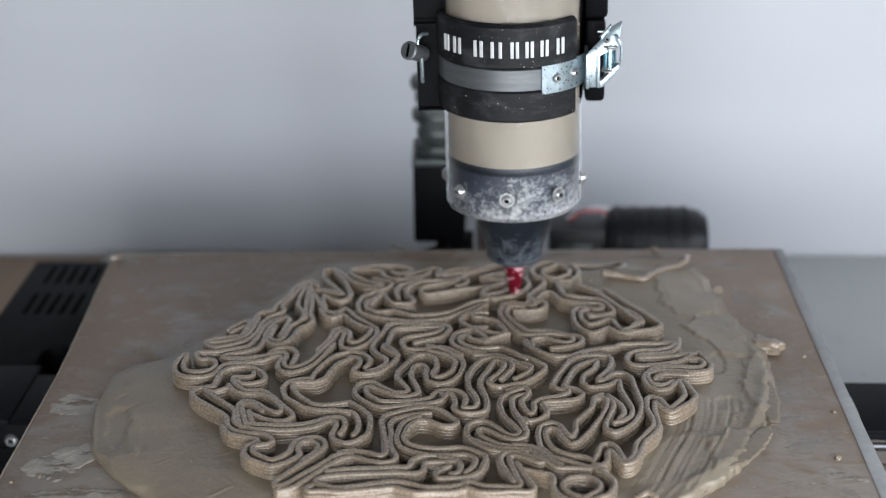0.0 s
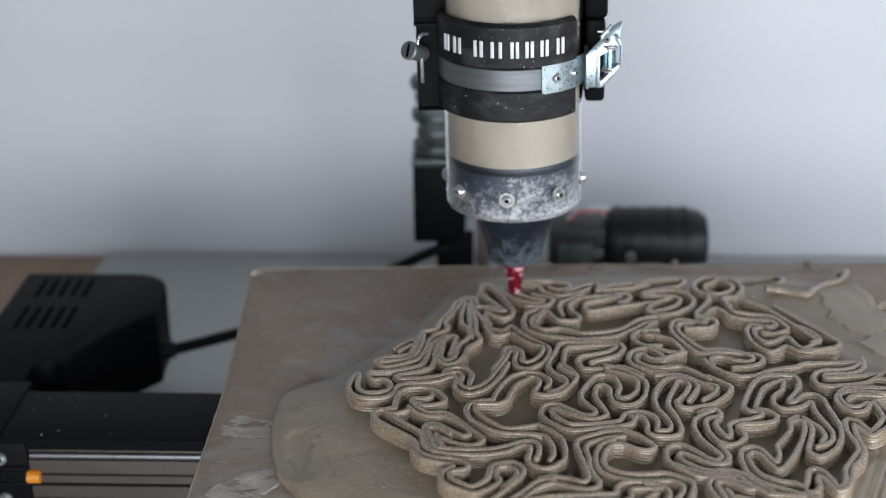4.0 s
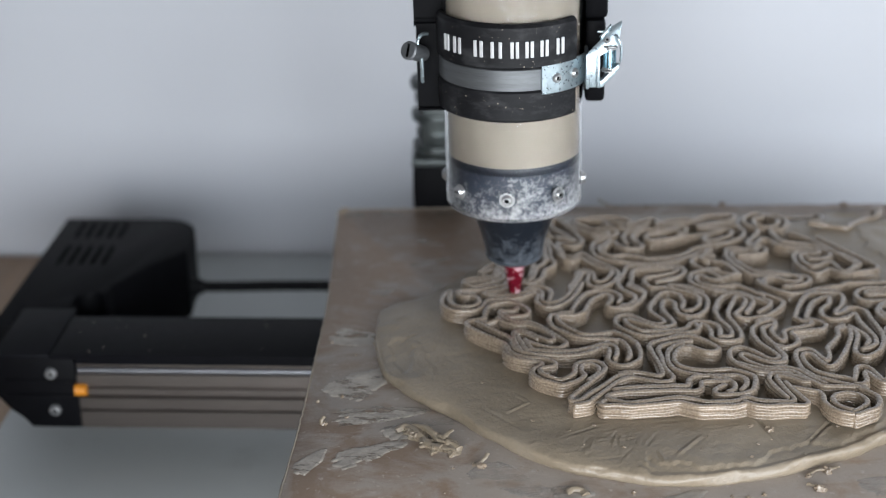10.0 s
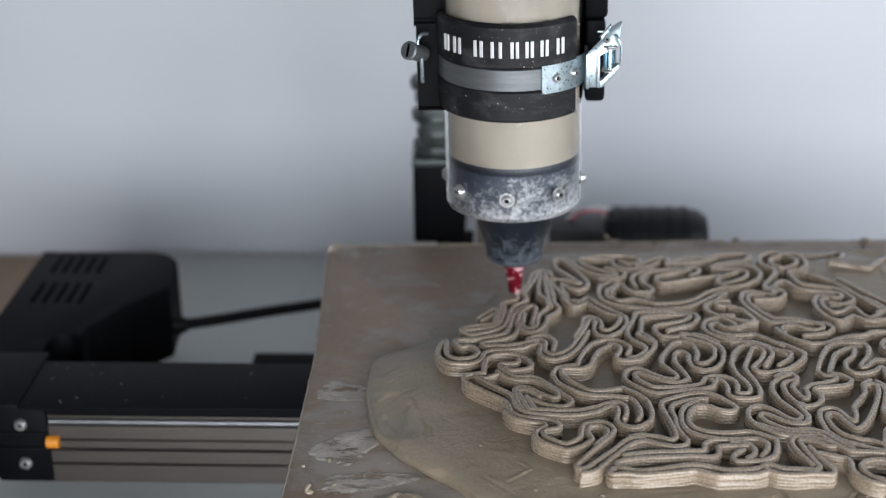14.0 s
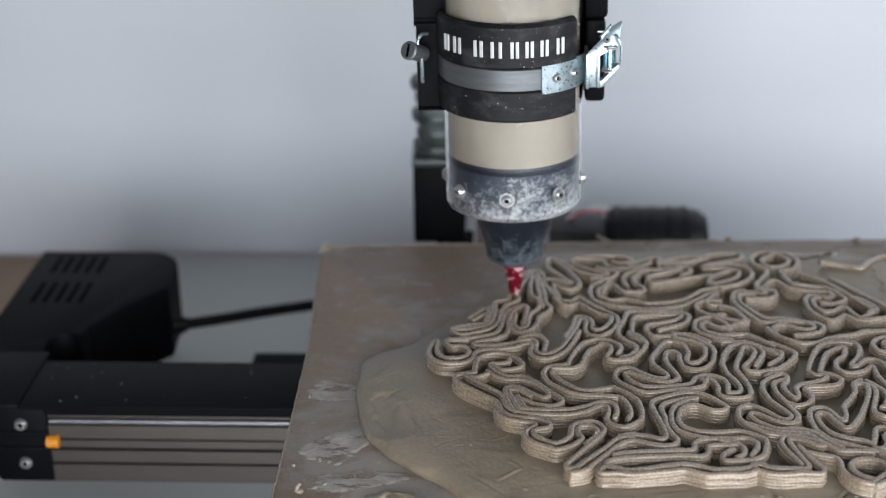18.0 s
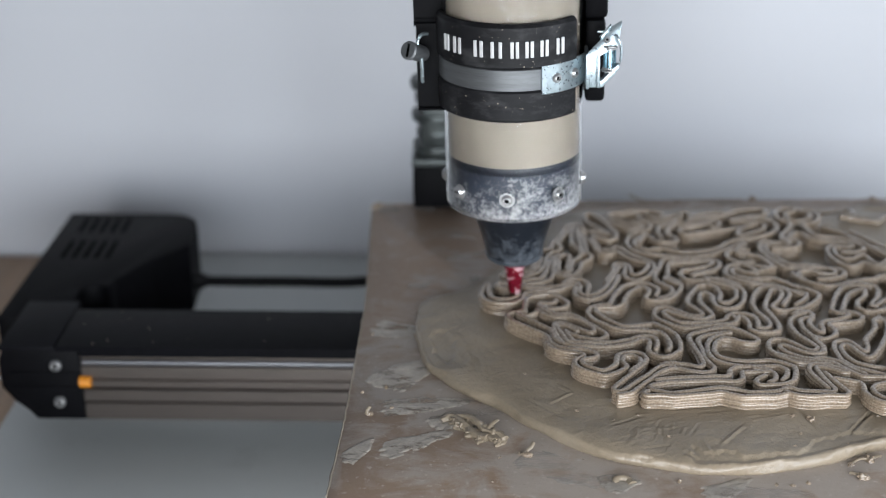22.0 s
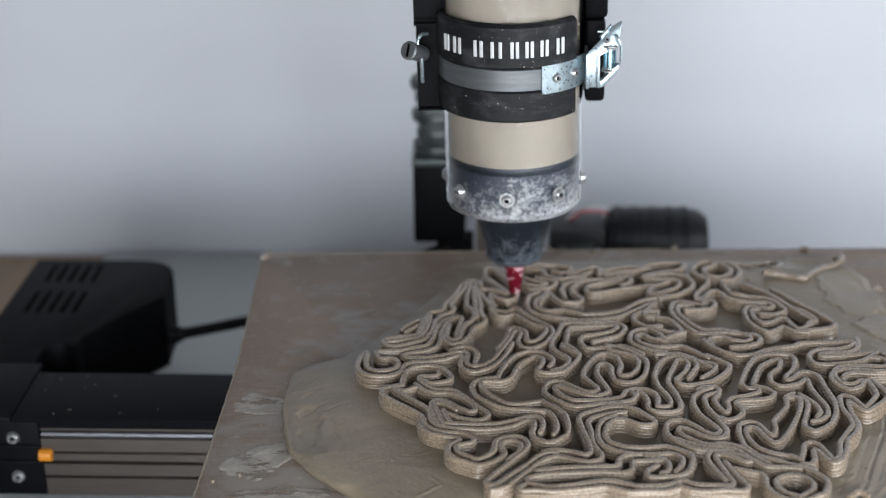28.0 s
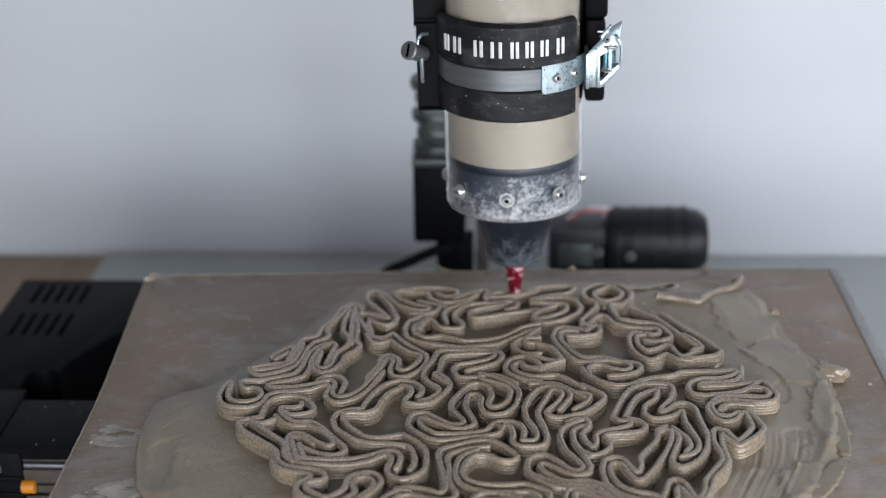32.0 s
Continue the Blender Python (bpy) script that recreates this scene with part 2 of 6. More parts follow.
def outline(points, z0, z1, bevel=0.0, m=None, seg=2):
    """A flat outline in x and y, raised from z0 to z1."""
    bm = bmesh.new()
    f = bm.faces.new([bm.verts.new((x, y, z0)) for x, y in points])
    up = bmesh.ops.extrude_face_region(bm, geom=[f])
    for v in up["geom"]:
        if isinstance(v, bmesh.types.BMVert):
            v.co.z = z1
    if bevel:
        bmesh.ops.bevel(bm, geom=bm.edges[:], offset=bevel, segments=seg, profile=0.5, affect="EDGES")
    if m:
        bm.transform(m)
    return bm


def smooth_line(points, step, closed=False):
    """A rounded line through the points, as evenly spaced Vectors."""
    p = [Vector((*q, 0.0)[:3]) for q in points]
    n = len(p)
    fine = []
    for i in range(n if closed else n - 1):
        a, b = p[i], p[(i + 1) % n]
        a0 = p[i - 1] if closed or i else a
        b1 = p[(i + 2) % n] if closed or i + 2 < n else b
        for k in range(8):
            t = k / 8
            fine.append(0.5 * (2 * a + (b - a0) * t + (2 * a0 - 5 * a + 4 * b - b1) * t * t + (3 * a - a0 - 3 * b + b1) * t ** 3))
    fine.append(p[0] if closed else p[-1])
    out, left = [fine[0]], step
    for a, b in zip(fine, fine[1:]):
        d = (b - a).length
        while d >= left > 0:
            a = a + (b - a) * (left / d)
            out.append(a)
            d = (b - a).length
            left = step
        left -= d
    if closed and (out[-1] - out[0]).length < step * 0.6:
        out.pop()
    elif not closed and (out[-1] - fine[-1]).length > step * 0.3:
        out.append(fine[-1])
    return out


def cord(points, radius, step=0.004, sides=10, bm=None):
    """A round cord along 3D points."""
    line = smooth_line(points, step)
    bm = bm or bmesh.new()
    rings = []
    for i, p in enumerate(line):
        d = (line[min(i + 1, len(line) - 1)] - line[max(i - 1, 0)]).normalized()
        s = d.cross(Vector((0, 0, 1)) if abs(d.z) < 0.9 else Vector((1, 0, 0))).normalized()
        u = s.cross(d)
        rings.append([bm.verts.new(p + radius * (s * math.cos(a) + u * math.sin(a))) for a in [2 * math.pi * k / sides for k in range(sides)]])
    for a, b in zip(rings, rings[1:]):
        for k in range(sides):
            bm.faces.new((a[k], a[(k + 1) % sides], b[(k + 1) % sides], b[k]))
    bm.faces.new(rings[0][::-1])
    bm.faces.new(rings[-1])
    return bm


# The room: a white wall behind the table, windows across the room and on the right.
def slab_of(name, x0, x1, y0, y1, z0, z1, material, label, bevel=0.0):
    return tagged(part(name, boxed(x0, x1, y0, y1, z0, z1, bevel), material, label=label, smooth=False), kind="structure", category=name.split("_")[0])


wall_back = slab_of("wall_back", -2.3, 1.7, 0.482, 0.60, -0.75, 1.9, M_WALL, "plain white painted wall behind the table")
# Unseen walls and ceiling close the room; their near-black colour deepens the shade.
wall_left = slab_of("wall_left", -2.4, -2.3, -1.7, 0.60, -0.75, 1.9, M_WALLDARK, "unseen near-black side wall that limits bounced light")
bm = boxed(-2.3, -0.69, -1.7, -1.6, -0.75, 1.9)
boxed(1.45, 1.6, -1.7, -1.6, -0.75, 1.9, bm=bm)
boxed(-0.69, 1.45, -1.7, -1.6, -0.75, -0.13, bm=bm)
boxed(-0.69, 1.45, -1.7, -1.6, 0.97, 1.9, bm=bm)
tagged(part("wall_front", bm, M_WALLDARK, label="unseen near-black wall with a long window opening", smooth=False), kind="structure", category="wall")
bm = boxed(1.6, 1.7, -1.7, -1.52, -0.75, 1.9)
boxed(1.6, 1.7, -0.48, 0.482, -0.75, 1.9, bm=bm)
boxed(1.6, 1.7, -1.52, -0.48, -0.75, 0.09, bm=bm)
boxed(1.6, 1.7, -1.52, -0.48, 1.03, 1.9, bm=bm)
tagged(part("wall_right", bm, M_WALLDARK, label="unseen near-black wall with a window opening", smooth=False), kind="structure", category="wall")
slab_of("ceiling", -2.4, 1.7, -1.7, 0.6, 1.9, 2.0, M_WALLDARK, "unseen near-black ceiling that limits bounced light")
slab_of("floor", -2.4, 1.7, -1.7, 0.6, -0.85, -0.75, M_FLOOR, "brown wooden floor")

table = thing("table", (0, 0, -0.75), "light wooden table covered by a white laminate panel", "table")
part("tabletop", boxed(-0.95, 1.2, -0.75, 0.474, 0.72, 0.746, 0.003), M_WOOD, table, "light brown wooden tabletop")
for x in (-0.9, 1.15):
    for y in (-0.7, 0.42):
        part("leg", boxed(x - 0.03, x + 0.03, y - 0.03, y + 0.03, 0, 0.72, 0.003), M_WOOD, table)
part("laminate_panel", boxed(-0.4505, 1.15, -0.73, 0.476, 0.746, 0.75, 0.001), M_TABLE, table, "white laminate panel with a few grey specks")
for i in range(26):
    x, y, r = random.uniform(-0.43, 0.5), random.uniform(-0.1, 0.46), random.uniform(0.0005, 0.0014)
    part("speck", lathe([(0.0, 0.0004), (r * 0.6, 0.0004), (r, 0.0)], 8, m=pose(x, y, 0.75)), M_CLAYDRY, table)


# Clay extruder over the origin; it hangs from the frame above and leans by a degree.
extruder = thing("clay_extruder", (0, 0, 0.178), "clear tube clay extruder with black clamp and red nozzle tip", "extruder")
part("nozzle_tip", lathe([(0.0, 0.0), (0.0025, 0.0), (0.0042, 0.0), (0.0046, 0.001), (0.0088, 0.027), (0.0088, 0.030), (0.0, 0.030)], 40), M_RED, extruder, "red metal nozzle tip flecked with clay")
cone = part("cone", lathe([(0.0, 0.0285), (0.0185, 0.0285), (0.0208, 0.0305), (0.0216, 0.036), (0.0238, 0.046), (0.0268, 0.056), (0.0305, 0.066), (0.0330, 0.0745), (0.0, 0.0745)], 56), M_CONE, extruder, "dark grey nylon nozzle cone")
part("lip", lathe([(0.0209, 0.0320), (0.0219, 0.0325), (0.0219, 0.0338), (0.0212, 0.0343)], 56), M_CONE, cone)
part("end_plug", lathe([(0.0, 0.0745), (0.0425, 0.0745), (0.0466, 0.079), (0.0466, 0.1165), (0.0, 0.1165)], 72), M_PLUG, extruder, "dark seal plug smeared with pale clay")
part("tube", lathe([(0.0470, 0.0765), (0.0485, 0.0765), (0.0500, 0.079), (0.0500, 0.48), (0.0470, 0.48), (0.0470, 0.0765)], 96), M_TUBE, extruder, "clear acrylic tube")
part("seal_ring", lathe([(0.0466, 0.1108), (0.0468, 0.1114), (0.0468, 0.1160), (0.0466, 0.1168)], 72), M_SEAL, extruder, "dark blue rubber seal ring")
part("clay_filling", lathe([(0.0, 0.1168), (0.0466, 0.1168), (0.0466, 0.478), (0.0, 0.478)], 96), M_TUBECLAY, extruder, "tan clay packed inside the tube")


def button_screw(parent, m, r, material, label=""):
    """A button-head screw with a hexagon socket; its axis is the z axis of m."""
    head = part("screw", lathe([(0.0, 0.25 * r), (0.42 * r, 0.25 * r), (0.45 * r, 0.62 * r), (0.62 * r, 0.62 * r), (0.92 * r, 0.34 * r), (r, 0.0), (0.0, 0.0)], 22, m=m), material, parent, label)
    part("socket", lathe([(0.0, 0.27 * r), (0.43 * r, 0.27 * r)], 6, m=m), M_BLACK, head)


def outward(radius, degrees, z):
    """A pose on the tube's side whose z axis points away from the axis."""
    a = radians(degrees)
    return Matrix.Translation((radius * math.cos(a), radius * math.sin(a), z)) @ Euler((0, 0, a)).to_matrix().to_4x4() @ pose(0, 0, 0, 0, 90, 0)


for k in range(8):
    part("washer", lathe([(0.0, 0.0), (0.0056, 0.0), (0.0054, 0.0007), (0.0, 0.0007)], 24, m=outward(0.0499, -96 + 45 * k, 0.0945)), M_CHROME, extruder)
    button_screw(extruder, outward(0.0505, -96 + 45 * k, 0.0945), 0.0043, M_CHROME, "steel button-head screw")


def shell(r0, r1, z0, z1, left, right, round_by=0.0015):
    """A curved clamp piece round the front of the tube, between two angles from the front."""
    c = round_by
    bm = lathe([(r0, z0), (r1 - c, z0), (r1, z0 + c), (r1, z1 - c), (r1 - c, z1), (r0, z1), (r0, z0)], 48, -90 - left, -90 + right)
    bmesh.ops.holes_fill(bm, edges=[e for e in bm.edges if e.is_boundary])
    return bm


plate = part("name_plate", shell(0.0502, 0.0548, 0.1905, 0.2222, 79, 53, 0.0022), M_PRINT, extruder, "black printed clamp plate with raised white marks")
part("lower_clamp", shell(0.0502, 0.0542, 0.1530, 0.1755, 79, 53), M_PRINT, extruder, "black printed clamp rim dusted with clay")
part("strap", shell(0.0502, 0.0530, 0.1752, 0.1903, 95, 75, 0.0004), M_STRAP, extruder, "dull steel clamping strap")


def raised_mark(degrees, wide):
    """One raised pale block on the plate, two upright bars."""
    h, d = 0.0114, 0.0012
    bm = boxed(-h / 2, h / 2, -wide / 2, -wide / 2 + 0.0024, 0, d, 0.0004)
    boxed(-h / 2, h / 2, wide / 2 - 0.0024, wide / 2, 0, d, 0.0004, bm=bm)
    bm.transform(outward(0.0546, -90 + degrees, 0.2052))
    part("raised_mark", bm, M_WHITE, plate)


for a, wide in ((-56.0, 0.0060), (-44.0, 0.0072), (-25.5, 0.0070), (-12.0, 0.0080), (1.0, 0.0060), (11.5, 0.0060), (22.5, 0.0062), (35.5, 0.0066)):
    raised_mark(a, wide)

for k in range(60):
    on_plate = random.random() < 0.45
    r = random.uniform(0.00012, 0.0004)
    m = outward(0.0547 if on_plate else 0.0541, -90 + random.uniform(-62, 50), random.choice((random.uniform(0.2130, 0.2200), random.uniform(0.1925, 0.1975))) if on_plate else random.uniform(0.1548, 0.1735))
    part("clay_fleck", lathe([(0.0, 0.0003), (r * 0.7, 0.0003), (r, 0.0)], 7, m=m @ Matrix.Diagonal((random.uniform(0.5, 1.6), random.uniform(0.6, 2.2), 1, 1))), M_CLAYDRY, plate)
for s, z0 in ((-1, 0.150), (1, 0.1515)):
    bracket = part("bracket", boxed(s * 0.0515, s * 0.0655, -0.004, 0.05, z0, 0.212, 0.003), M_BLACK, extruder, "black plastic tube bracket")
    part("upper_bracket", boxed(s * 0.0505, s * 0.0670, -0.002, 0.05, 0.2122, 0.48, 0.003), M_BLACK, bracket)
part("rear_clamp", boxed(-0.066, 0.066, 0.0505, 0.075, 0.152, 0.48, 0.003), M_BLACK, extruder)

# Toggle latch on the strap's right end.
latch = part("latch_plate", shell(0.0531, 0.0546, 0.1722, 0.1932, -21, 68, 0.0004), M_ZINC, extruder, "bright zinc-plated latch plate")
for a in (33, 51):
    button_screw(latch, outward(0.0545, -90 + a, 0.1827), 0.0036, M_CHROME)
frame_part = part("latch_frame", boxed(0.0500, 0.0598, -0.0300, -0.0290, 0.1706, 0.1954, 0.0004), M_ZINC, extruder, "folded zinc-plated latch frame")
part("cheek", boxed(0.0500, 0.0524, -0.0340, -0.0100, 0.1704, 0.1956, 0.0009), M_ZINC, frame_part)
part("cheek", boxed(0.0576, 0.0600, -0.0340, -0.0200, 0.1712, 0.1950, 0.0009), M_ZINC, frame_part)
facing = Matrix(((1, 0, 0, 0), (0, 0, -1, 0), (0, 1, 0, 0), (0, 0, 0, 1)))
arm = [(0.0598, 0.1708), (0.0622, 0.1712), (0.0715, 0.1810), (0.0736, 0.1850), (0.0726, 0.1872), (0.0695, 0.1850), (0.0618, 0.1762), (0.0600, 0.1755)]
part("lower_arm", outline(arm, 0.0240, 0.0318, 0.0005, facing), M_ZINC, frame_part)
blade = [(0.0, 0.0), (0.0073, -0.0022), (0.0225, 0.0045), (0.0262, 0.0185), (0.0268, 0.0225), (0.0187, 0.0185), (0.0113, 0.0105)]
lever = part("latch_lever", outline(blade, -0.0006, 0.0006, 0.0004, facing), M_ZINC, extruder, "bright zinc-plated toggle lever")
lever.matrix_basis = pose(0.0502, -0.0330, 0.1950, -24, 0, 8)
part("lever_fold", outline([(0.0113, 0.0105), (0.0187, 0.0185), (0.0180, 0.0200), (0.0100, 0.0120)], -0.0006, 0.0040, 0.0003, facing), M_ZINC, lever)
part("lever_tab", boxed(0.0090, 0.0170, -0.0020, 0.0015, 0.0148, 0.0160, 0.0004), M_ZINC, lever)
button_screw(lever, pose(0.0152, -0.0007, 0.0095, 90, 0, 0), 0.0026, M_CHROME)
part("roller", lathe([(0.0, 0.1835), (0.0046, 0.1835), (0.0046, 0.1985), (0.0, 0.1985)], 28, m=pose(0.0670, -0.0265, 0)), M_ROLLER, frame_part, "polished steel latch roller")
for z, r in ((0.1822, 0.0058), (0.1840, 0.0050), (0.1978, 0.0050), (0.1996, 0.0058)):
    part("washer", lathe([(0.0, -0.0007), (r - 0.0004, -0.0007), (r, -0.0003), (r, 0.0003), (r - 0.0004, 0.0007), (0.0, 0.0007)], 28, m=pose(0.0670, -0.0265, z)), M_CHROME, frame_part)
part("bail", cord([(0.0725, -0.0290, 0.1860), (0.0742, -0.0290, 0.1890), (0.0746, -0.0290, 0.1980), (0.0730, -0.0290, 0.2040), (0.0715, -0.0270, 0.2070)], 0.0009, 0.002, 8), M_ZINC, frame_part)

# Hook and thumb nut on the strap's left end.
hook = part("strap_hook", cord([(-0.0600, -0.012, 0.2060), (-0.0640, -0.018, 0.2070), (-0.0670, -0.020, 0.2010), (-0.0645, -0.021, 0.1940), (-0.0640, -0.020, 0.1820), (-0.0640, -0.018, 0.1725)], 0.0012, 0.002, 8), M_ZINC, extruder, "bent steel strap hook")
nut = pose(-0.0700, -0.0230, 0.1965, 68, 0, -32)
part("thumb_nut", lathe([(0.0, -0.014), (0.0050, -0.014), (0.0058, -0.012), (0.0058, 0.003), (0.0066, 0.0032), (0.0066, 0.0052), (0.0056, 0.0060), (0.0, 0.0060)], 28, m=nut), M_STRAP, hook, "worn slotted steel screw")
slot = boxed(-0.0009, 0.0009, -0.0046, 0.0046, 0.0058, 0.0063)
slot.transform(nut)
part("slot", slot, M_VENT, hook)

# Rail that slides to and fro in depth, with its drive.
RAIL = (-0.05, -0.03, 0.03)


def local(bm, o):
    bm.transform(Matrix.Translation(-Vector(o)))
    return bm


rail = thing("linear_rail", RAIL, "aluminium linear rail with black cover and motor housing", "linear rail")
END = 0.46
cover = part("cover", local(boxed(-0.3795, END, -0.0690, 0.0050, 0.0955, 0.0996, 0.0012), RAIL), M_COVER, rail, "black cover strip along the rail")
part("cover_lip", local(boxed(-0.3590, END, -0.0680, -0.0655, 0.0905, 0.0955, 0.0006), RAIL), M_COVER, cover)


def side_profile(points, x0, x1):
    """A section in y and z, drawn out along x."""
    bm = bmesh.new()
    a = [bm.verts.new((x0, y, z)) for y, z in points]
    b = [bm.verts.new((x1, y, z)) for y, z in points]
    n = len(points)
    for i in range(n):
        bm.faces.new((a[i], a[(i + 1) % n], b[(i + 1) % n], b[i]))
    bm.faces.new(a[::-1])
    bm.faces.new(b)
    return bm


F = -0.0650
section = [(F, 0.0297), (F, 0.0452), (F + 0.006, 0.0452), (F + 0.006, 0.0475), (F, 0.0475), (F, 0.0578), (F + 0.007, 0.0578), (F + 0.007, 0.0607), (F, 0.0607), (F, 0.0668), (F + 0.004, 0.0668), (F + 0.004, 0.0690), (F, 0.0690), (F, 0.0800), (F + 0.004, 0.0800), (F + 0.004, 0.0865), (F + 0.0015, 0.0865), (F + 0.0015, 0.0950), (0.002, 0.0950), (0.002, 0.0297)]
part("profile", local(side_profile(section, -0.3600, END), RAIL), M_ALU, rail, "silver aluminium profile with grooves")
part("guide_rod", local(lathe([(0.0, 0.0), (0.0030, 0.0), (0.0030, END + 0.359), (0.0, END + 0.359)], 20, m=pose(-0.359, F + 0.0020, 0.0832, 0, 90, 0)), RAIL), M_ROD, rail, "ground steel guide rod")
cap_side = [(-0.4290, 0.0600), (-0.4290, 0.0840), (-0.4250, 0.0955), (-0.3620, 0.0955), (-0.3600, 0.0900), (-0.3600, 0.0300), (-0.4020, 0.0300), (-0.4080, 0.0380), (-0.4180, 0.0460)]
turn = Matrix(((1, 0, 0, 0), (0, 0, -1, 0), (0, 1, 0, 0), (0, 0, 0, 1)))
cap = part("end_cap", local(outline(cap_side, -0.005, 0.0660, 0.0012, turn), RAIL), M_BLACK, rail, "black plastic end cap")
part("cap_ridge", local(boxed(-0.4200, -0.3610, -0.0680, -0.0655, 0.0715, 0.0752, 0.001), RAIL), M_BLACK, cap)
part("cap_ridge", local(boxed(-0.4200, -0.3610, -0.0680, -0.0655, 0.0585, 0.0615, 0.001), RAIL), M_BLACK, cap)
part("boss", local(lathe([(0.0, -0.007), (0.0036, -0.007), (0.0040, 0.0), (0.0, 0.0)], 20, m=pose(-0.4205, -0.0600, 0.0658, 0, 90, 0)), RAIL), M_CHROME, cap)
part("drive_shaft", local(lathe([(0.0, -0.04), (0.0014, -0.04), (0.0014, 0.0), (0.0, 0.0)], 12, m=pose(-0.427, -0.0600, 0.0655, 0, 90, 0)), RAIL), M_CHROME, cap, "thin steel shaft")
part("lid", local(boxed(-0.4270, -0.3800, -0.0690, 0.0200, 0.0957, 0.1000, 0.0012), RAIL), M_COVER, cap)
for z in (0.0812, 0.0468):
    button_screw(cap, Matrix.Translation(-Vector(RAIL)) @ pose(-0.381, -0.0660, z, 90, 0, 0), 0.0052, M_CHROME, "bright steel socket screw")
part("plug", local(lathe([(0.0, 0.0), (0.0052, 0.0), (0.0052, 0.0092), (0.0046, 0.0096), (0.0, 0.0096)], 20, m=pose(-0.3618, -0.0655, 0.0662, 0, 90, 0)), RAIL), M_ORANGE, rail, "orange plastic end plug")
for k in range(14):
    r = random.uniform(0.0003, 0.0008)
    part("dust_speck", local(lathe([(0.0, 0.0003), (r * 0.7, 0.0003), (r, 0.0)], 7, m=pose(random.uniform(-0.37, -0.2), random.uniform(-0.062, 0.0), 0.0996)), RAIL), M_CLAYDRY, cover)


def arc(cx, cy, r, a0, a1, n=7):
    return [(cx + r * math.cos(radians(a0 + (a1 - a0) * i / n)), cy + r * math.sin(radians(a0 + (a1 - a0) * i / n))) for i in range(n + 1)]


# Motor housing behind the rail's end: one lid in plan with a slanting front edge and a round cable notch.
plan = [(-0.4450, -0.0140), (-0.4280, -0.0140), (-0.4280, 0.0205), (-0.3870, 0.0205), *arc(-0.3740, 0.0400, 0.0140, 170, 40), (-0.3610, 0.0656), (-0.3370, 0.1115), (-0.3090, 0.1480), (-0.3110, 0.1750), *arc(-0.3450, 0.1930, 0.0345, 5, 88), (-0.4450, 0.2270)]
housing = part("motor_housing", local(outline(plan, 0.0300, 0.0996, 0.0018), RAIL), M_BLACK, rail, "black plastic motor housing with vent slots")
for row, (y0, y1) in enumerate(((0.1775, 0.2140), (0.1140, 0.1560))):
    for k in range(5):
        x = -0.4235 + k * 0.0106
        part("vent_slot", local(boxed(x - 0.0019, x + 0.0019, y0, y1, 0.0985, 0.0999, 0.0002), RAIL), M_VENT, housing)
part("gland", local(lathe([(0.0, 0.0), (0.0100, 0.0), (0.0085, 0.006), (0.0065, 0.013), (0.0, 0.013)], 24, m=pose(-0.3110, 0.1600, 0.0558, 0, 90, 0)), RAIL), M_CABLE, housing)
CABLE = (-0.302 - RAIL[0], 0.160 - RAIL[1], 0.0558 - RAIL[2])
cable = part("cable", cord([(0.0, 0.0, 0.0), (0.03, 0.001, -0.0004), (0.08, 0.004, -0.001), (0.14, 0.005, -0.001), (0.175, 0.006, 0.003), (0.21, 0.006, 0.008)], 0.0052, 0.006, 14), M_CABLE, rail, "black round motor cable")
cable.location = CABLE
for x in (0.12, 0.34):
    part("slide_block", local(boxed(x - 0.03, x + 0.03, -0.055, -0.005, 0.0002, 0.0296, 0.003), RAIL), M_BLACK, rail)

CARRIAGE = (-0.05, -0.03, 0.0998)
carriage = thing("carriage", CARRIAGE, "black sliding carriage under the board", "carriage")
part("carriage_plate", boxed(-0.10, 0.10, -0.03, 0.03, 0.0, 0.0425, 0.003), M_BLACK, carriage)

block = thing("table_block", (-0.18, 0.165, 0.0), "low black block on the table under the rail", "block")
part("body", boxed(-0.0575, 0.06, -0.02, 0.020, 0.0, 0.028, 0.003), M_BLACK, block)

# Drive of the upright axis behind the extruder.
column = thing("column_motor", (-0.064, 0.25, 0.0), "black stepper motor under a grey gearbox behind the extruder", "motor")
part("motor_body", boxed(-0.0265, 0.021, -0.021, 0.021, 0.120, 0.194, 0.002), M_BLACK, column, "black square stepper motor")
part("flange", boxed(-0.0275, 0.022, -0.022, 0.022, 0.1945, 0.2010, 0.001), M_MOTOR, column)
gearbox = part("gearbox", boxed(-0.018, 0.020, -0.018, 0.018, 0.2010, 0.2700, 0.004), M_MOTOR, column, "grey metal gearbox")
for z, r in ((0.208, 0.0225), (0.222, 0.019), (0.238, 0.023), (0.254, 0.020), (0.268, 0.024)):
    part("gear", lathe([(0.0, -0.004), (r, -0.004), (r + 0.001, 0.0), (r, 0.004), (0.0, 0.004)], 28, m=pose(-0.004, 0.0, z)), M_MOTOR, gearbox)
part("post", boxed(-0.006, 0.028, -0.012, 0.012, 0.0, 0.1195, 0.002), M_BLACK, column)
part("grey_post", boxed(0.031, 0.042, -0.012, 0.012, 0.0, 0.20, 0.001), M_ALU, column, "narrow grey aluminium post")
part("cable", cord([(0.006, -0.026, 0.119), (-0.012, -0.024, 0.111), (-0.035, -0.018, 0.097), (-0.056, -0.012, 0.083), (-0.064, -0.006, 0.050), (-0.064, 0.0, 0.005)], 0.005, 0.006, 12), M_CABLE, column)

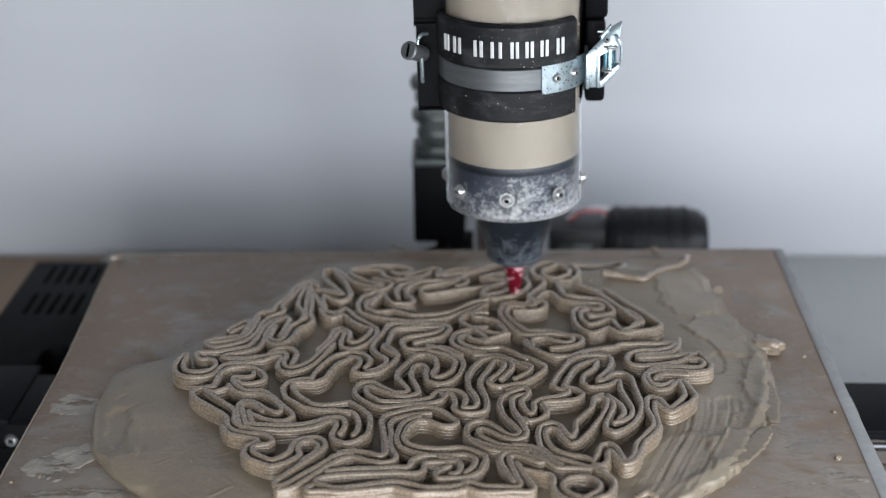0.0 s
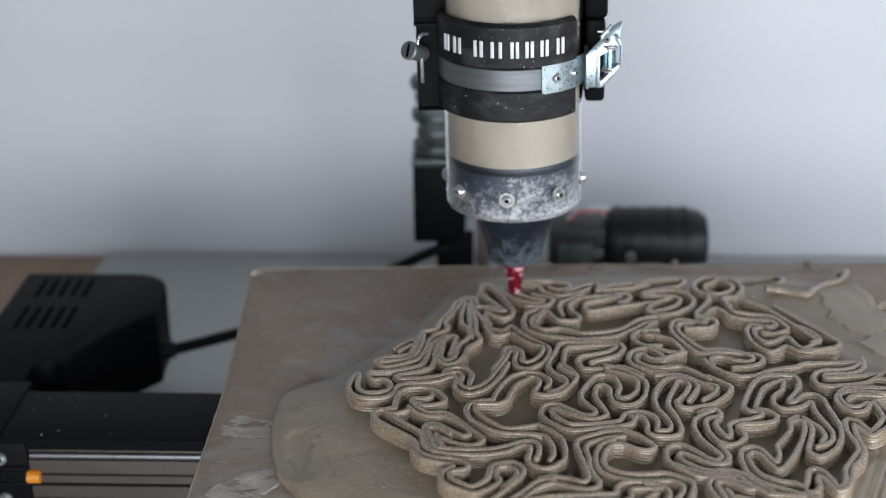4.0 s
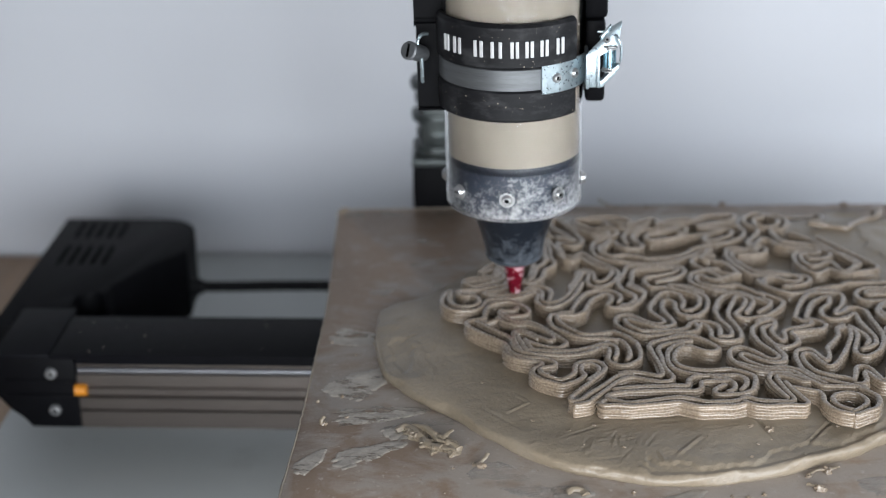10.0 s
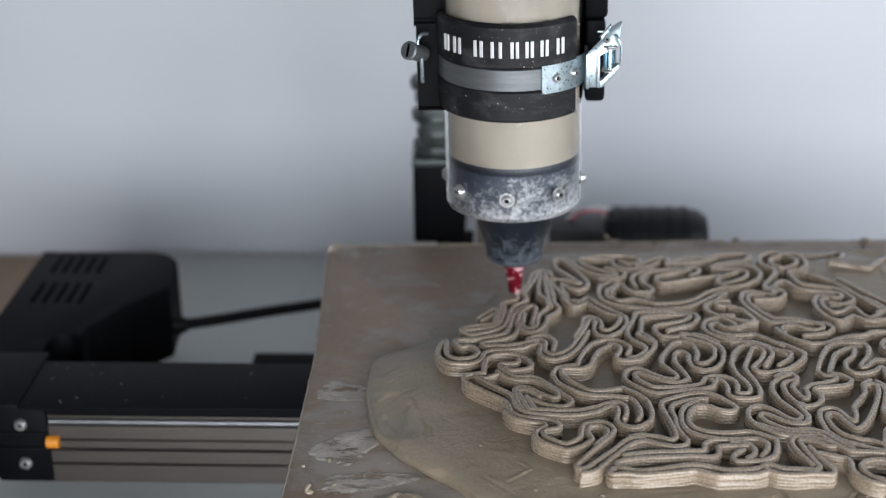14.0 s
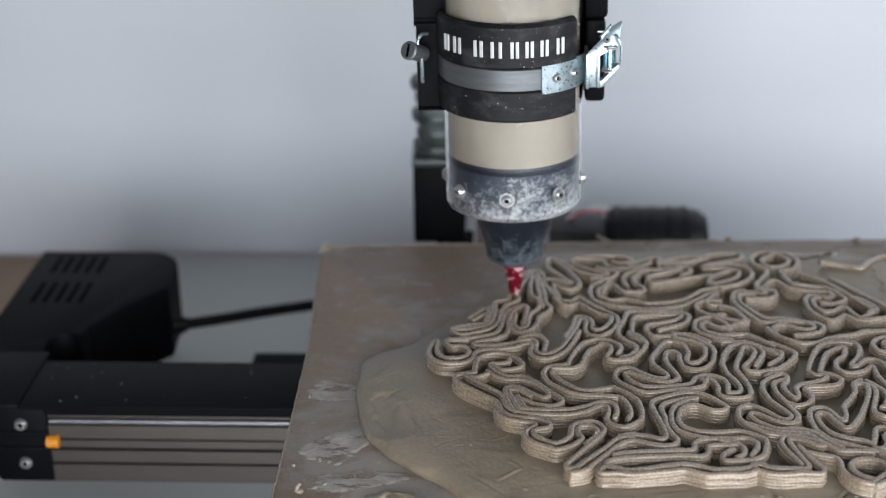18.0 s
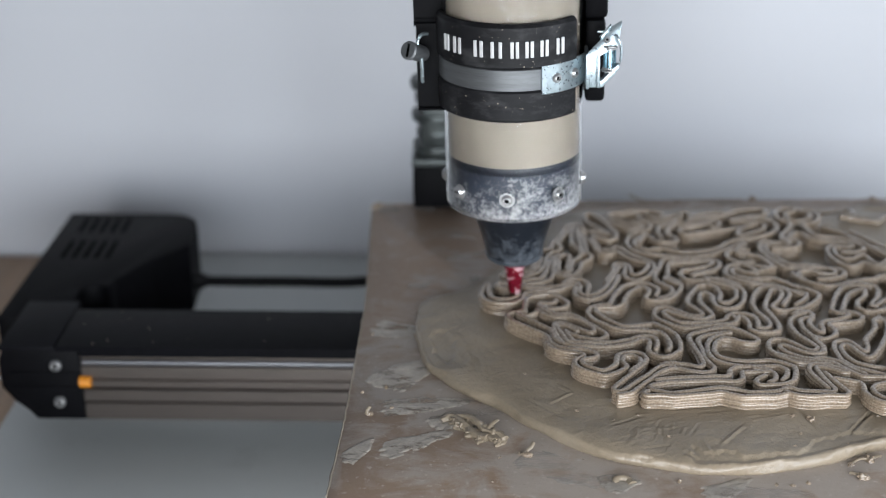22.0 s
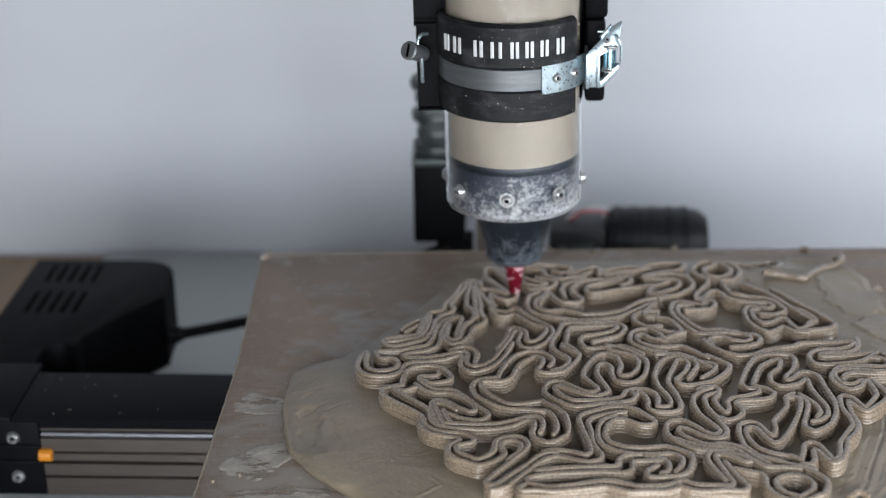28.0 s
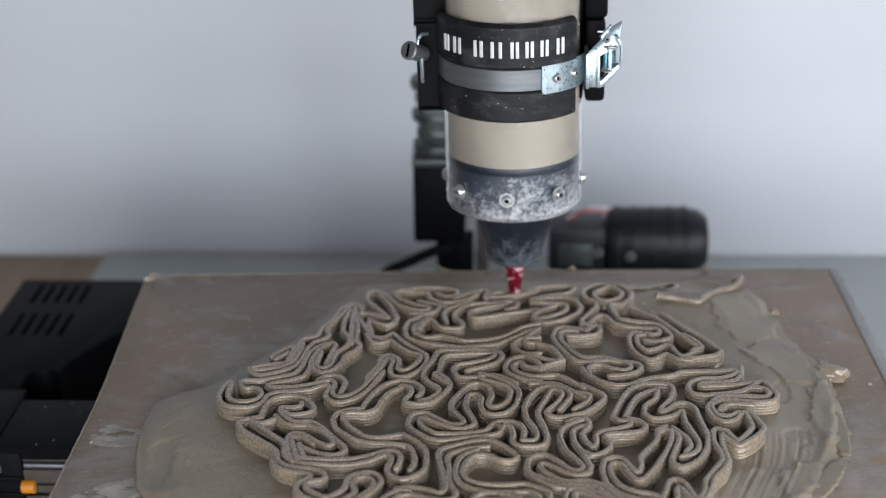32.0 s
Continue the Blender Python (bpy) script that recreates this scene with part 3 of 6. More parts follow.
lying = thing("drive_motor", (0.11, 0.27, 0.0), "black ribbed drive motor lying on its side behind the extruder", "motor")
body = part("motor_body", lathe([(0.0, -0.020), (0.030, -0.020), (0.032, -0.017), (0.032, 0.050), (0.030, 0.064), (0.024, 0.073), (0.0, 0.075)], 40, m=pose(0, 0, 0.1060, 0, 90, 0)), M_MOTORBLACK, lying, "glossy black motor can")
for x in (-0.010, 0.006, 0.022, 0.038, 0.052):
    part("rib", lathe([(0.031, -0.0015), (0.0335, -0.0012), (0.0335, 0.0012), (0.031, 0.0015)], 40, m=pose(x, 0, 0.1060, 0, 90, 0)), M_MOTORBLACK, body)
gear = part("gear_housing", boxed(-0.075, -0.022, -0.024, 0.024, 0.080, 0.126, 0.003), M_MOTORBLACK, lying, "dark gear housing")
part("grey_label", boxed(-0.066, -0.034, -0.0250, -0.0242, 0.090, 0.112, 0.0003), M_MOTOR, gear)
for x in (-0.029, 0.0):
    button_screw(gear, pose(x, -0.0335 if x == 0.0 else -0.0245, 0.104, 90, 0, 0), 0.005, M_CHROME)
part("foot", boxed(-0.05, 0.06, -0.02, 0.02, 0.0, 0.0785, 0.002), M_BLACK, lying)
part("red_wire", cord([(-0.055, 0.0, 0.126), (-0.045, -0.008, 0.138), (-0.030, -0.006, 0.1385), (-0.016, 0.0, 0.132)], 0.0009, 0.004, 8), M_REDWIRE, lying, "thin red wire")
part("white_wire", cord([(-0.058, 0.004, 0.126), (-0.046, -0.003, 0.136), (-0.028, -0.001, 0.140), (-0.012, 0.003, 0.134)], 0.0014, 0.004, 8), M_WHITE, lying, "thin white wire")


# The board, the clay spread on it and the printed line; they travel together.
BOARD = (-0.05, -0.13, 0.1425)
board = thing("print_board", BOARD, "brown board smeared with streaks of dried pale clay", "board")


def wavy(points, step, by):
    """An outline with slightly uneven edges."""
    out = []
    for a, b in zip(points, points[1:] + points[:1]):
        a, b = Vector((*a, 0)), Vector((*b, 0))
        n = max(1, int((b - a).length / step))
        s = Vector((b.y - a.y, a.x - b.x, 0)).normalized()
        for k in range(n):
            p = a.lerp(b, k / n)
            out.append(p + s * by * (noise.noise(p * 45) + 0.6 * noise.noise(p * 160)) * (0.0 if k == 0 else 1.0))
    return [(p.x, p.y) for p in out]


rim = wavy([(-0.3290, -0.3755), (-0.010, -0.3735), (0.2340, -0.3735), (0.2325, -0.2110), (0.2285, 0.1400), (0.045, 0.1345), (-0.100, 0.1275), (-0.245, 0.1200), (-0.3400, 0.1140), (-0.3285, -0.0950), (-0.3270, -0.2500)], 0.006, 0.0014)
part("panel", local(outline(rim, 0.1425, 0.155, 0.0008), BOARD), M_BOARD, board, "clay-stained brown panel")
part("edge_tape", local(boxed(-0.328, 0.2335, -0.3775, -0.3758, 0.1428, 0.1552, 0.0004), BOARD), M_EDGE, board, "white paper tape on the front edge")
def edge_bar(x, wide, high, material, lean=0.0):
    """One upright bar of print on the front tape; places in millimetres."""
    bm = boxed(-wide / 2000, wide / 2000, -0.0003, 0.0003, -high / 2000, high / 2000)
    bm.transform(Matrix.Shear("XZ", 4, (lean, 0)) if lean else Matrix())
    bm.transform(Matrix.Translation((x / 1000, -0.3777, 0.1490)))
    part("print_bar", local(bm, BOARD), material, board)


for k in range(13):
    edge_bar(-326 + 1.75 * k, random.choice((0.5, 0.7, 1.1)), 8, M_SLATE)
for x, wide, high in ((-270, 5, 3), (-246, 8, 2), (-236, 7, 2), (-226, 6, 2), (-200, 5, 3)):
    edge_bar(x, wide, high, M_SLATE)
for k in range(3):
    edge_bar(-166 + 7.5 * k, 5, 9, M_BLUE)
for k in range(9):
    edge_bar(-135 + 8.4 * k, 5.4, 6.5, M_SLATE)
for k in range(10):
    edge_bar(-42 + 4.4 * k, 2.6 if k < 5 else 1.2, 7, M_SLATE, 0.2)
part("edge_strip", local(outline([(0.2225, -0.370), (0.2335, -0.370), (0.2275, 0.137), (0.2215, 0.137)], 0.1549, 0.1556, 0.0002), BOARD), M_EDGE, board, "bare white strip along the board's edge")


def smear(x, y, long, wide, turn, seed, height=0.0009, kind="clay_smear", parent=None, base=0.1549, origin=None, material=None):
    """Clay wiped onto the board: a thin skin with torn, streaky ends; places in millimetres."""
    parent, origin, material = parent or board, origin or BOARD, material or M_SMEAR
    nu, nv = max(24, int(long * 1.1)), max(14, int(wide * 1.3))
    off = Vector((seed * 3.7, seed * 5.1, 0))
    rot = Matrix.Rotation(radians(turn), 3, "Z")
    verts, keep, faces = {}, {}, []
    for i in range(nu + 1):
        for j in range(nv + 1):
            u, v = 2.3 * i / nu - 1.15, 2.3 * j / nv - 1.15
            q = Vector((u * long / 50, v * wide / 50, 0))
            bend = v + 0.30 * noise.noise(Vector((u * 1.4, 0, 0)) + off)
            env = 1.0 - abs(u) ** 2.4 - (bend * (1.0 + 0.5 * u)) ** 2
            env += 0.55 * noise.noise(q * 1.6 + off) + 0.22 * noise.noise(Vector((q.x * 1.2, q.y * 7, 0)) + off) * (0.6 + abs(u)) + 0.22 * noise.noise(q * 8 + off)
            keep[i, j] = env
            z = height * (min(1.0, max(0.0, env) * 2.2) * (0.75 + 0.35 * noise.noise(Vector((q.x * 2, q.y * 9, 4)) + off)) + 0.5 * max(0.0, 1 - abs(env - 0.22) * 7))
            p = rot @ Vector((u * long / 2000, v * wide / 2000, 0))
            verts[i, j] = (p.x + x / 1000 - origin[0], p.y + y / 1000 - origin[1], base + (z if env > 0.05 else -0.0002) - origin[2])
    number, points = {}, []
    for i in range(nu):
        for j in range(nv):
            ring = ((i, j), (i + 1, j), (i + 1, j + 1), (i, j + 1))
            if max(keep[r] for r in ring) > 0.05:
                for r in ring:
                    if r not in number:
                        number[r] = len(points)
                        points.append(verts[r])
                faces.append(tuple(number[r] for r in ring))
    me = bpy.data.meshes.new(kind)
    me.from_pydata(points, [], faces)
    me.shade_smooth()
    me.materials.append(material)
    ob = new(kind, me)
    ob.parent = parent
    return ob


def crumb(x, y, size, seed, base=0.1550, tall=0.7, parent=None, origin=None, material=None):
    """A torn lump of clay; place and size in millimetres."""
    bm = bmesh.new()
    bmesh.ops.create_icosphere(bm, subdivisions=4 if size > 5 else 3, radius=1.0)
    rough = 0.55 if size > 12 else 1.0
    for v in bm.verts:
        d = 1 + 0.6 * rough * noise.noise(v.co * 1.5 + Vector((seed * 4.1, 0, 0))) + 0.22 * rough * noise.noise(v.co * 2.4 + Vector((0, seed * 2.3, 0))) - 0.30 * abs(noise.noise(v.co * 1.9 + Vector((seed, 0, 3)))) + 0.05 * noise.noise(v.co * 7)
        v.co = Vector((v.co.x * d * size / 2000 * (1 + 0.5 * (seed % 3) / 2), v.co.y * d * size / 2000, max(-0.25, v.co.z * d * tall) * size / 2000 + size / 9000))
    bm.transform(Matrix.Translation((x / 1000, y / 1000, base)) @ Euler((0, 0, seed * 1.7)).to_matrix().to_4x4())
    return part("clay_crumb", local(bm, origin or BOARD), material or M_CLAY, parent or board)


for i, (x, y, long, wide, turn, high) in enumerate(((-288, -209, 60, 30, 52, 8), (-273, -256, 66, 20, 12, 8), (-277, -306, 52, 18, 32, 7), (-313, -315, 34, 12, 62, 8), (-184, -338, 60, 26, -32, 4), (-258, -278, 24, 18, 40, 12), (-146, -352, 26, 20, 20, 6), (-297, -143, 46, 24, -12, 5), (-232, -262, 60, 14, 8, 3), (-322, 98, 20, 34, 10, 4), (-290, 105, 30, 10, -30, 3), (-235, 108, 30, 8, 0, 2), (-255, 40, 30, 12, -25, 3), (-250, 0, 40, 10, 30, 3), (-230, -55, 36, 12, -30, 3), (-285, -60, 24, 12, 30, 3), (200, -103, 44, 60, 10, 3), (174, 103, 70, 12, 5, 4), (190, 30, 30, 50, 12, 3), (195, -170, 40, 50, 0, 3), (120, -300, 80, 26, 30, 3), (60, -335, 60, 18, 10, 3), (-60, -362, 60, 14, 0, 3), (190, -250, 46, 50, 20, 3), (-80, -357, 40, 16, 30, 5), (20, 122, 90, 10, 3, 3), (-120, 118, 60, 8, 0, 3), (130, 122, 70, 8, 5, 3), (205, -220, 30, 12, -20, 5))):
    smear(x, y, long, wide, turn, i + 1, high * 0.0001, base=0.15505, material=M_SMEAR if high > 4 else M_FILM)
for pts in ([(-0.3288, -0.372, 0.1552), (-0.3272, -0.30, 0.1553), (-0.3268, -0.24, 0.1551), (-0.3275, -0.16, 0.1553), (-0.3283, -0.095, 0.1552), (-0.3320, -0.02, 0.1551), (-0.3360, 0.05, 0.1553), (-0.3392, 0.112, 0.1558)], [(-0.3395, 0.1135, 0.1556), (-0.28, 0.1175, 0.1552), (-0.20, 0.1220, 0.1552), (-0.10, 0.1270, 0.1551), (0.0, 0.1320, 0.1553)]):
    bm = cord(pts, 0.0006, 0.003, 8)
    for v in bm.verts:
        v.co += Vector((noise.noise(v.co * 300), noise.noise(v.co * 300 + Vector((5, 0, 0))), 0.6 * noise.noise(v.co * 250))) * 0.0005
    part("edge_crust", local(bm, BOARD), M_CLAYDRY, board, "pale dried clay along the board's edge")


def curl(parent, origin, radius, flat, *points, name="clay_curl"):
    """A strand of clay that was scraped off and lies crumpled; places in millimetres over the board."""
    bm = cord([(x / 1000, y / 1000, 0.155 + z / 1000) for x, y, z in points], radius / 1000, 0.0014, 12)
    for v in bm.verts:
        v.co += Vector((noise.noise(v.co * 210), noise.noise(v.co * 210 + Vector((5, 0, 0))), flat * noise.noise(v.co * 230 + Vector((0, 7, 0))))) * 0.0011 + Vector((noise.noise(v.co * 95), noise.noise(v.co * 95 + Vector((3, 0, 0))), 0)) * 0.0022
        v.co.z = 0.155 + (v.co.z - 0.155) * 0.8
    return part(name, local(bm, origin), M_SLAB, parent)


curl(board, BOARD, 0.9, 0.5, (-86, 124, 0.5), (-92, 125, 2), (-98, 126, 5), (-103, 126, 9))
# A heap of scraped-off strands, a few single flakes and crumbs.
curl(board, BOARD, 3.0, 0.8, (-262, -279, 1), (-255, -276, 3), (-248, -283, 4), (-242, -293, 3), (-236, -301, 3), (-230, -304, 4))
curl(board, BOARD, 2.4, 0.8, (-250, -277, 4), (-242, -281, 7), (-236, -288, 7), (-231, -296, 5), (-224, -298, 5), (-219, -304, 4))
curl(board, BOARD, 1.7, 0.8, (-229, -297, 4), (-226, -291, 8), (-223, -287, 9))
curl(board, BOARD, 1.5, 0.7, (-313, -271, 0.5), (-312, -269, 3), (-310, -267, 6))
curl(board, BOARD, 1.3, 0.7, (-208, -321, 0.5), (-205, -319, 2.5), (-202, -317, 6), (-200, -315, 8))
curl(board, BOARD, 2.0, 0.6, (-151, -352, 1), (-147, -349, 3), (-142, -349, 2), (-140, -353, 1))
curl(board, BOARD, 1.3, 0.8, (2, -327, 1), (7, -324, 3), (12, -322, 2), (18, -320, 3), (22, -318, 1))
curl(board, BOARD, 1.2, 0.6, (-2, -338, 1), (3, -342, 2), (8, -344, 1))
for i, (x, y, size) in enumerate(((-231, -291, 13), (-239, -296, 11), (-226, -299, 12), (-246, -284, 12), (-253, -279, 9), (-222, -305, 7), (-235, -303, 8), (-310, -270, 4), (-204, -321, 5), (-209, -319, 3), (-296, -262, 3), (-302, -232, 3), (-318, -240, 2.5), (-286, -152, 2.5), (-318, -150, 2), (14, -322, 6), (1, -328, 4), (5, -343, 6), (-30, -350, 3), (-40, -353, 2.5), (-50, -352, 2), (-110, -350, 3), (-334, 110, 7), (-337, 106, 5), (-60, 124, 4), (10, 132, 5), (120, 132, 6), (210, -60, 3), (215, -140, 3), (205, -200, 4), (170, -270, 4))):
    crumb(x, y, size, i + 3, tall=1.0 if size < 8 else 0.7, material=M_SLAB if i < 7 else M_CLAY)
for i in range(70):
    a, u = random.uniform(0, 360), random.uniform(1.06, 1.5)
    x, y = -50 + 228 * u * math.cos(radians(a)), -118 + 224 * u * math.sin(radians(a))
    if -320 < x < 215 and -365 < y < 100:
        crumb(x, y, random.uniform(0.7, 1.7), i + 90, tall=1.0)

SLAB = (-0.05, -0.13, 0.155)
slab = thing("clay_slab", SLAB, "flat slab of smeared grey-brown clay on the board", "clay")
edge = [(-0.287, -0.120), (-0.279, -0.190), (-0.258, -0.2315), (-0.2246, -0.2623), (-0.185, -0.305), (-0.1415, -0.3317), (-0.0785, -0.3434), (-0.0248, -0.3324), (0.0324, -0.3075), (0.0745, -0.2782), (0.131, -0.233), (0.160, -0.180), (0.177, -0.124), (0.182, -0.075), (0.176, -0.03), (0.163, 0.005), (0.158, 0.05), (0.140, 0.088), (0.08, 0.104), (-0.02, 0.104), (-0.145, 0.098), (-0.172, 0.070), (-0.205, 0.0), (-0.25, -0.075), (-0.275, -0.095)]


def trowelled(q, inset):
    """Unevenness of the slab's top: soft strokes, arcs on one side, a dent and a torn rim."""
    h = 0.0012 * noise.noise(Vector((q.x * 16 + q.y * 8, q.y * 30, 1))) - 0.0007 * abs(noise.noise(Vector((q.x * 30, q.y * 22, 4)))) + 0.00025 * noise.noise(Vector((q.x * 90 + q.y * 60, q.y * 140 - q.x * 50, 5)))
    if q.x > 0.06:
        side = min(1.0, (q.x - 0.06) / 0.05)
        r = Vector((q.x + 0.05, (q.y + 0.13) * 1.06, 0)).length + 0.002 * noise.noise(q * 22)
        h += side * (0.00008 * math.sin(r * 900) * max(0.0, noise.noise(Vector((r * 160, 3, 1))) + 0.25) + 0.0007 * max(0.0, 1 - abs(noise.noise(q * 26)) * 6) * (0.4 + noise.noise(q * 9)))
        h += side * 0.0030 * max(0.0, 1 - abs(inset - 0.008) / 0.006) * max(0.0, 0.4 + noise.noise(q * 28))
    if q.y < -0.22 and q.x > -0.10 and inset < 0.03:
        h += 0.0012 * max(0.0, 1 - abs(inset - 0.010) / 0.012) * max(0.0, noise.noise(q * 24) + 0.15) + 0.0005 * noise.noise(Vector((q.x * 70, q.y * 110, 2)))
    if q.x < -0.20:
        f = (q.x + 0.250) * 0.92 + (q.y + 0.185) * 0.30
        h -= 0.0020 * min(1.0, max(0.0, -f / 0.020)) * min(1.0, max(0.0, (0.042 - abs(q.y + 0.180)) / 0.010))
    return h


def slab_mesh(points):
    """The slab: thick and rounded in front, thin at the back, with knife marks and soft waves."""
    line = smooth_line(points, 0.0014, True)
    mid = Vector((-0.05, -0.12, 0))
    rows = [(0.0024, -0.0004), (0.0007, 0.12), (0.0, 0.38), (0.0001, 0.68), (0.0006, 0.86), (0.0015, 0.96), (0.0028, 1.0), (0.0045, 1.0)]
    while rows[-1][0] < 0.12:
        rows.append((rows[-1][0] + 0.0013 + 0.04 * max(0.0, rows[-1][0] - 0.05), 1.0))
    verts, insets = [], []
    for inset, level in rows:
        for p in line:
            far = (mid - p).length
            u = min(inset / far, 0.97)
            wob = 0.0016 * noise.noise(p * 35) + 0.0005 * noise.noise(p * 120)
            if p.x > 0.10:
                wob += 0.0035 * noise.noise(p * 55) + 0.0016 * noise.noise(p * 170)
            q = p.lerp(mid, u) + (p - mid).normalized() * wob * (1 if inset < 0.02 else 0)
            thick = 0.0098 if p.y < -0.14 else 0.0098 - 0.0068 * min(1.0, (p.y + 0.14) / 0.12)
            if p.x > 0.10:
                thick = max(thick, 0.006 + 0.003 * noise.noise(p * 30))
            mix = min(1.0, max(0.0, inset - 0.004) / 0.045)
            h = (thick + (0.0126 - thick) * mix) * level if level > 0 else level
            if level > 0 and p.x < 0.0:
                round_off = math.sqrt(1 - (1 - min(1.0, inset / 0.015)) ** 2)
                h *= 1 - 0.42 * (1 - round_off) * min(1.0, -p.x / 0.06)
            if level >= 1.0 and inset < 0.10:
                h = min(h + trowelled(q, inset), 0.0130 if q.x < 0.11 else 0.0150)
            elif 0 < level < 1.0:
                q += (p - mid).normalized() * (0.0020 * noise.noise(Vector((p.x * 50, p.y * 50, level * 2.2))) + 0.0007 * noise.noise(Vector((p.x * 190, p.y * 190, level * 4))))
            verts.append((q.x, q.y, 0.155 + h))
            insets.append(inset)
    v = scored(np.array(verts), np.array(insets)) - np.array(SLAB)
    n, faces = len(line), []
    for r in range(len(rows) - 1):
        faces += [(r * n + k, r * n + (k + 1) % n, (r + 1) * n + (k + 1) % n, (r + 1) * n + k) for k in range(n)]
    faces.append(tuple(range((len(rows) - 1) * n, len(rows) * n)))
    me = bpy.data.meshes.new("sheet")
    me.from_pydata(v.tolist(), [], faces)
    me.shade_smooth()
    me.materials.append(M_SLAB)
    ob = new("sheet", me)
    ob.parent = slab
    return tagged(ob, "smooth trowelled clay sheet")


def stroke(v, x0, y0, x1, y1, wide, deep):
    """A scratch between two places in millimetres, with clay thrown up beside it; a negative depth leaves a ridge."""
    a, d = np.array((x0, y0)) / 1000, np.array((x1 - x0, y1 - y0)) / 1000
    w = v[:, :2] - a
    t = np.clip(w @ d / (d @ d), 0, 1)
    off = np.hypot(*(w - t[:, None] * d).T) / (wide / 1000)
    return deep / 1000 * (-np.exp(-off ** 2) + 0.55 * np.exp(-(off - 1.7) ** 2 * 1.5)) * np.minimum(1.0, 0.35 + 3 * np.minimum(t, 1 - t))


def patch(v, x, y, a, b, turn, high, seed):
    """A skin of clay pressed onto the slab, with a sharp uneven rim."""
    c, s = math.cos(radians(turn)), math.sin(radians(turn))
    p, q = v[:, 0] * 1000 - x, v[:, 1] * 1000 - y
    r = np.hypot((p * c + q * s) / a, (q * c - p * s) / b)
    ang = np.arctan2(q, p)
    r = r * (1 + 0.12 * np.sin(3 * ang + seed) + 0.08 * np.sin(7 * ang + 2 * seed) + 0.04 * np.sin(17 * ang + seed))
    return high / 1000 * np.clip((1 - r) * min(a, b) / 1.6, 0, 1) * (0.75 + 0.25 * r)


def scored(v, inset):
    """Adds the scratches, arcs of the trowel, pressed skins and the torn rim to the slab's top."""
    top = np.clip((inset - 0.003) / 0.003, 0, 1)
    lift = np.zeros(len(v))
    for x0, y0, x1, y1, wide, deep in ((-81, -323, -63, -300, 1.2, -0.8), (-26, -275, -15, -303, 0.9, 1.0), (4, -305, 24, -278, 0.9, 1.3), (-188, -270, -173, -259, 0.9, -0.9), (-173, -259, -182, -249, 0.9, -0.7), (-150, -300, -128, -288, 1.0, 0.7), (-95, -285, -60, -278, 0.9, 0.6), (-104, -330, -96, -338, 1.4, 1.1), (-92, -318, -88, -332, 1.1, -0.8), (-206, -262, -176, -292, 0.9, 0.5), (-60, -292, -33, -284, 0.8, 0.5), (-252, -206, -246, -222, 0.8, -0.6), (-240, -204, -237, -220, 0.8, -0.6), (-232, -196, -222, -204, 0.8, 0.5)):
        lift += stroke(v, x0, y0, x1, y1, wide, deep)
    for k in range(30):
        x, y, a, long = random.gauss(-119, 13), random.gauss(-308, 9), radians(random.choice((70, 62, 80, 15)) + random.gauss(0, 9)), random.uniform(3, 11)
        lift += stroke(v, x - long * math.cos(a), y - long * math.sin(a), x + long * math.cos(a), y + long * math.sin(a), random.uniform(0.6, 0.9), random.choice((-1, 1)) * random.uniform(0.25, 0.6))
    for k in range(9):
        x, y = -270 + 2.2 * k + random.uniform(-5, 5), -128 - 5.5 * k + random.uniform(-4, 4)
        a, long = radians(random.gauss(36, 7)), random.uniform(4, 15)
        lift += stroke(v, x - long * math.cos(a), y - long * math.sin(a), x + long * math.cos(a), y + long * math.sin(a), 1.1, random.choice((-0.5, -0.3, 0.35, 0.6)))
    for k in range(34):
        x, y, a, long = random.uniform(-250, -40), random.uniform(-330, -200), radians(random.gauss(24, 14)), random.uniform(3, 12)
        lift += stroke(v, x - long * math.cos(a), y - long * math.sin(a), x + long * math.cos(a), y + long * math.sin(a), 0.8, random.uniform(-0.4, 0.5))
    for shift, wide, deep in ((0, 1.0, 1.1), (-9, 0.9, 0.35), (8, 0.9, 0.5), (15, 1.2, -0.5), (27, 0.9, 0.9), (33, 0.9, 0.4), (-17, 1.0, 0.3)):
        bow = [(118, -150), (115, -172), (110, -190), (98, -218), (84, -252), (72, -270)]
        for (x0, y0), (x1, y1) in zip(bow, bow[1:]):
            lift += stroke(v, x0 + shift, y0 + shift * 0.4, x1 + shift, y1 + shift * 0.4, wide, deep)
    for x, y, a, b, turn, high, seed in ((167, -118, 11, 48, -8, 1.8, 1), (150, -44, 20, 34, 24, 1.5, 2), (138, -205, 16, 30, -24, 1.3, 3), (132, 20, 22, 40, 10, 1.2, 5), (110, 78, 44, 16, 6, 1.0, 6), (140, -95, 8, 18, -20, -1.2, 7), (142, -150, 10, 12, 0, -0.9, 8), (-263, -182, 8, 27, 10, -1.5, 4), (-250, -192, 6, 30, 14, 0.9, 9)):
        lift += patch(v, x, y, a, b, turn, high, seed)
    x, y = v[:, 0], v[:, 1]
    tear = 0.012 + 0.0045 * np.sin(x * 71 + 2) + 0.003 * np.sin(x * 173 + 1) * np.sin(x * 47) + 0.0016 * np.sin(x * 530) * np.sin(x * 211)
    lift -= 0.0013 * np.clip((tear - inset) / 0.0012, 0, 1) * ((x > -0.10) & (x < 0.08) & (y < -0.2))
    v = v.copy()
    v[:, 2] += np.clip(lift, -0.0016, 0.0022) * top * np.clip((0.085 - inset) / 0.01, 0, 1)
    return v


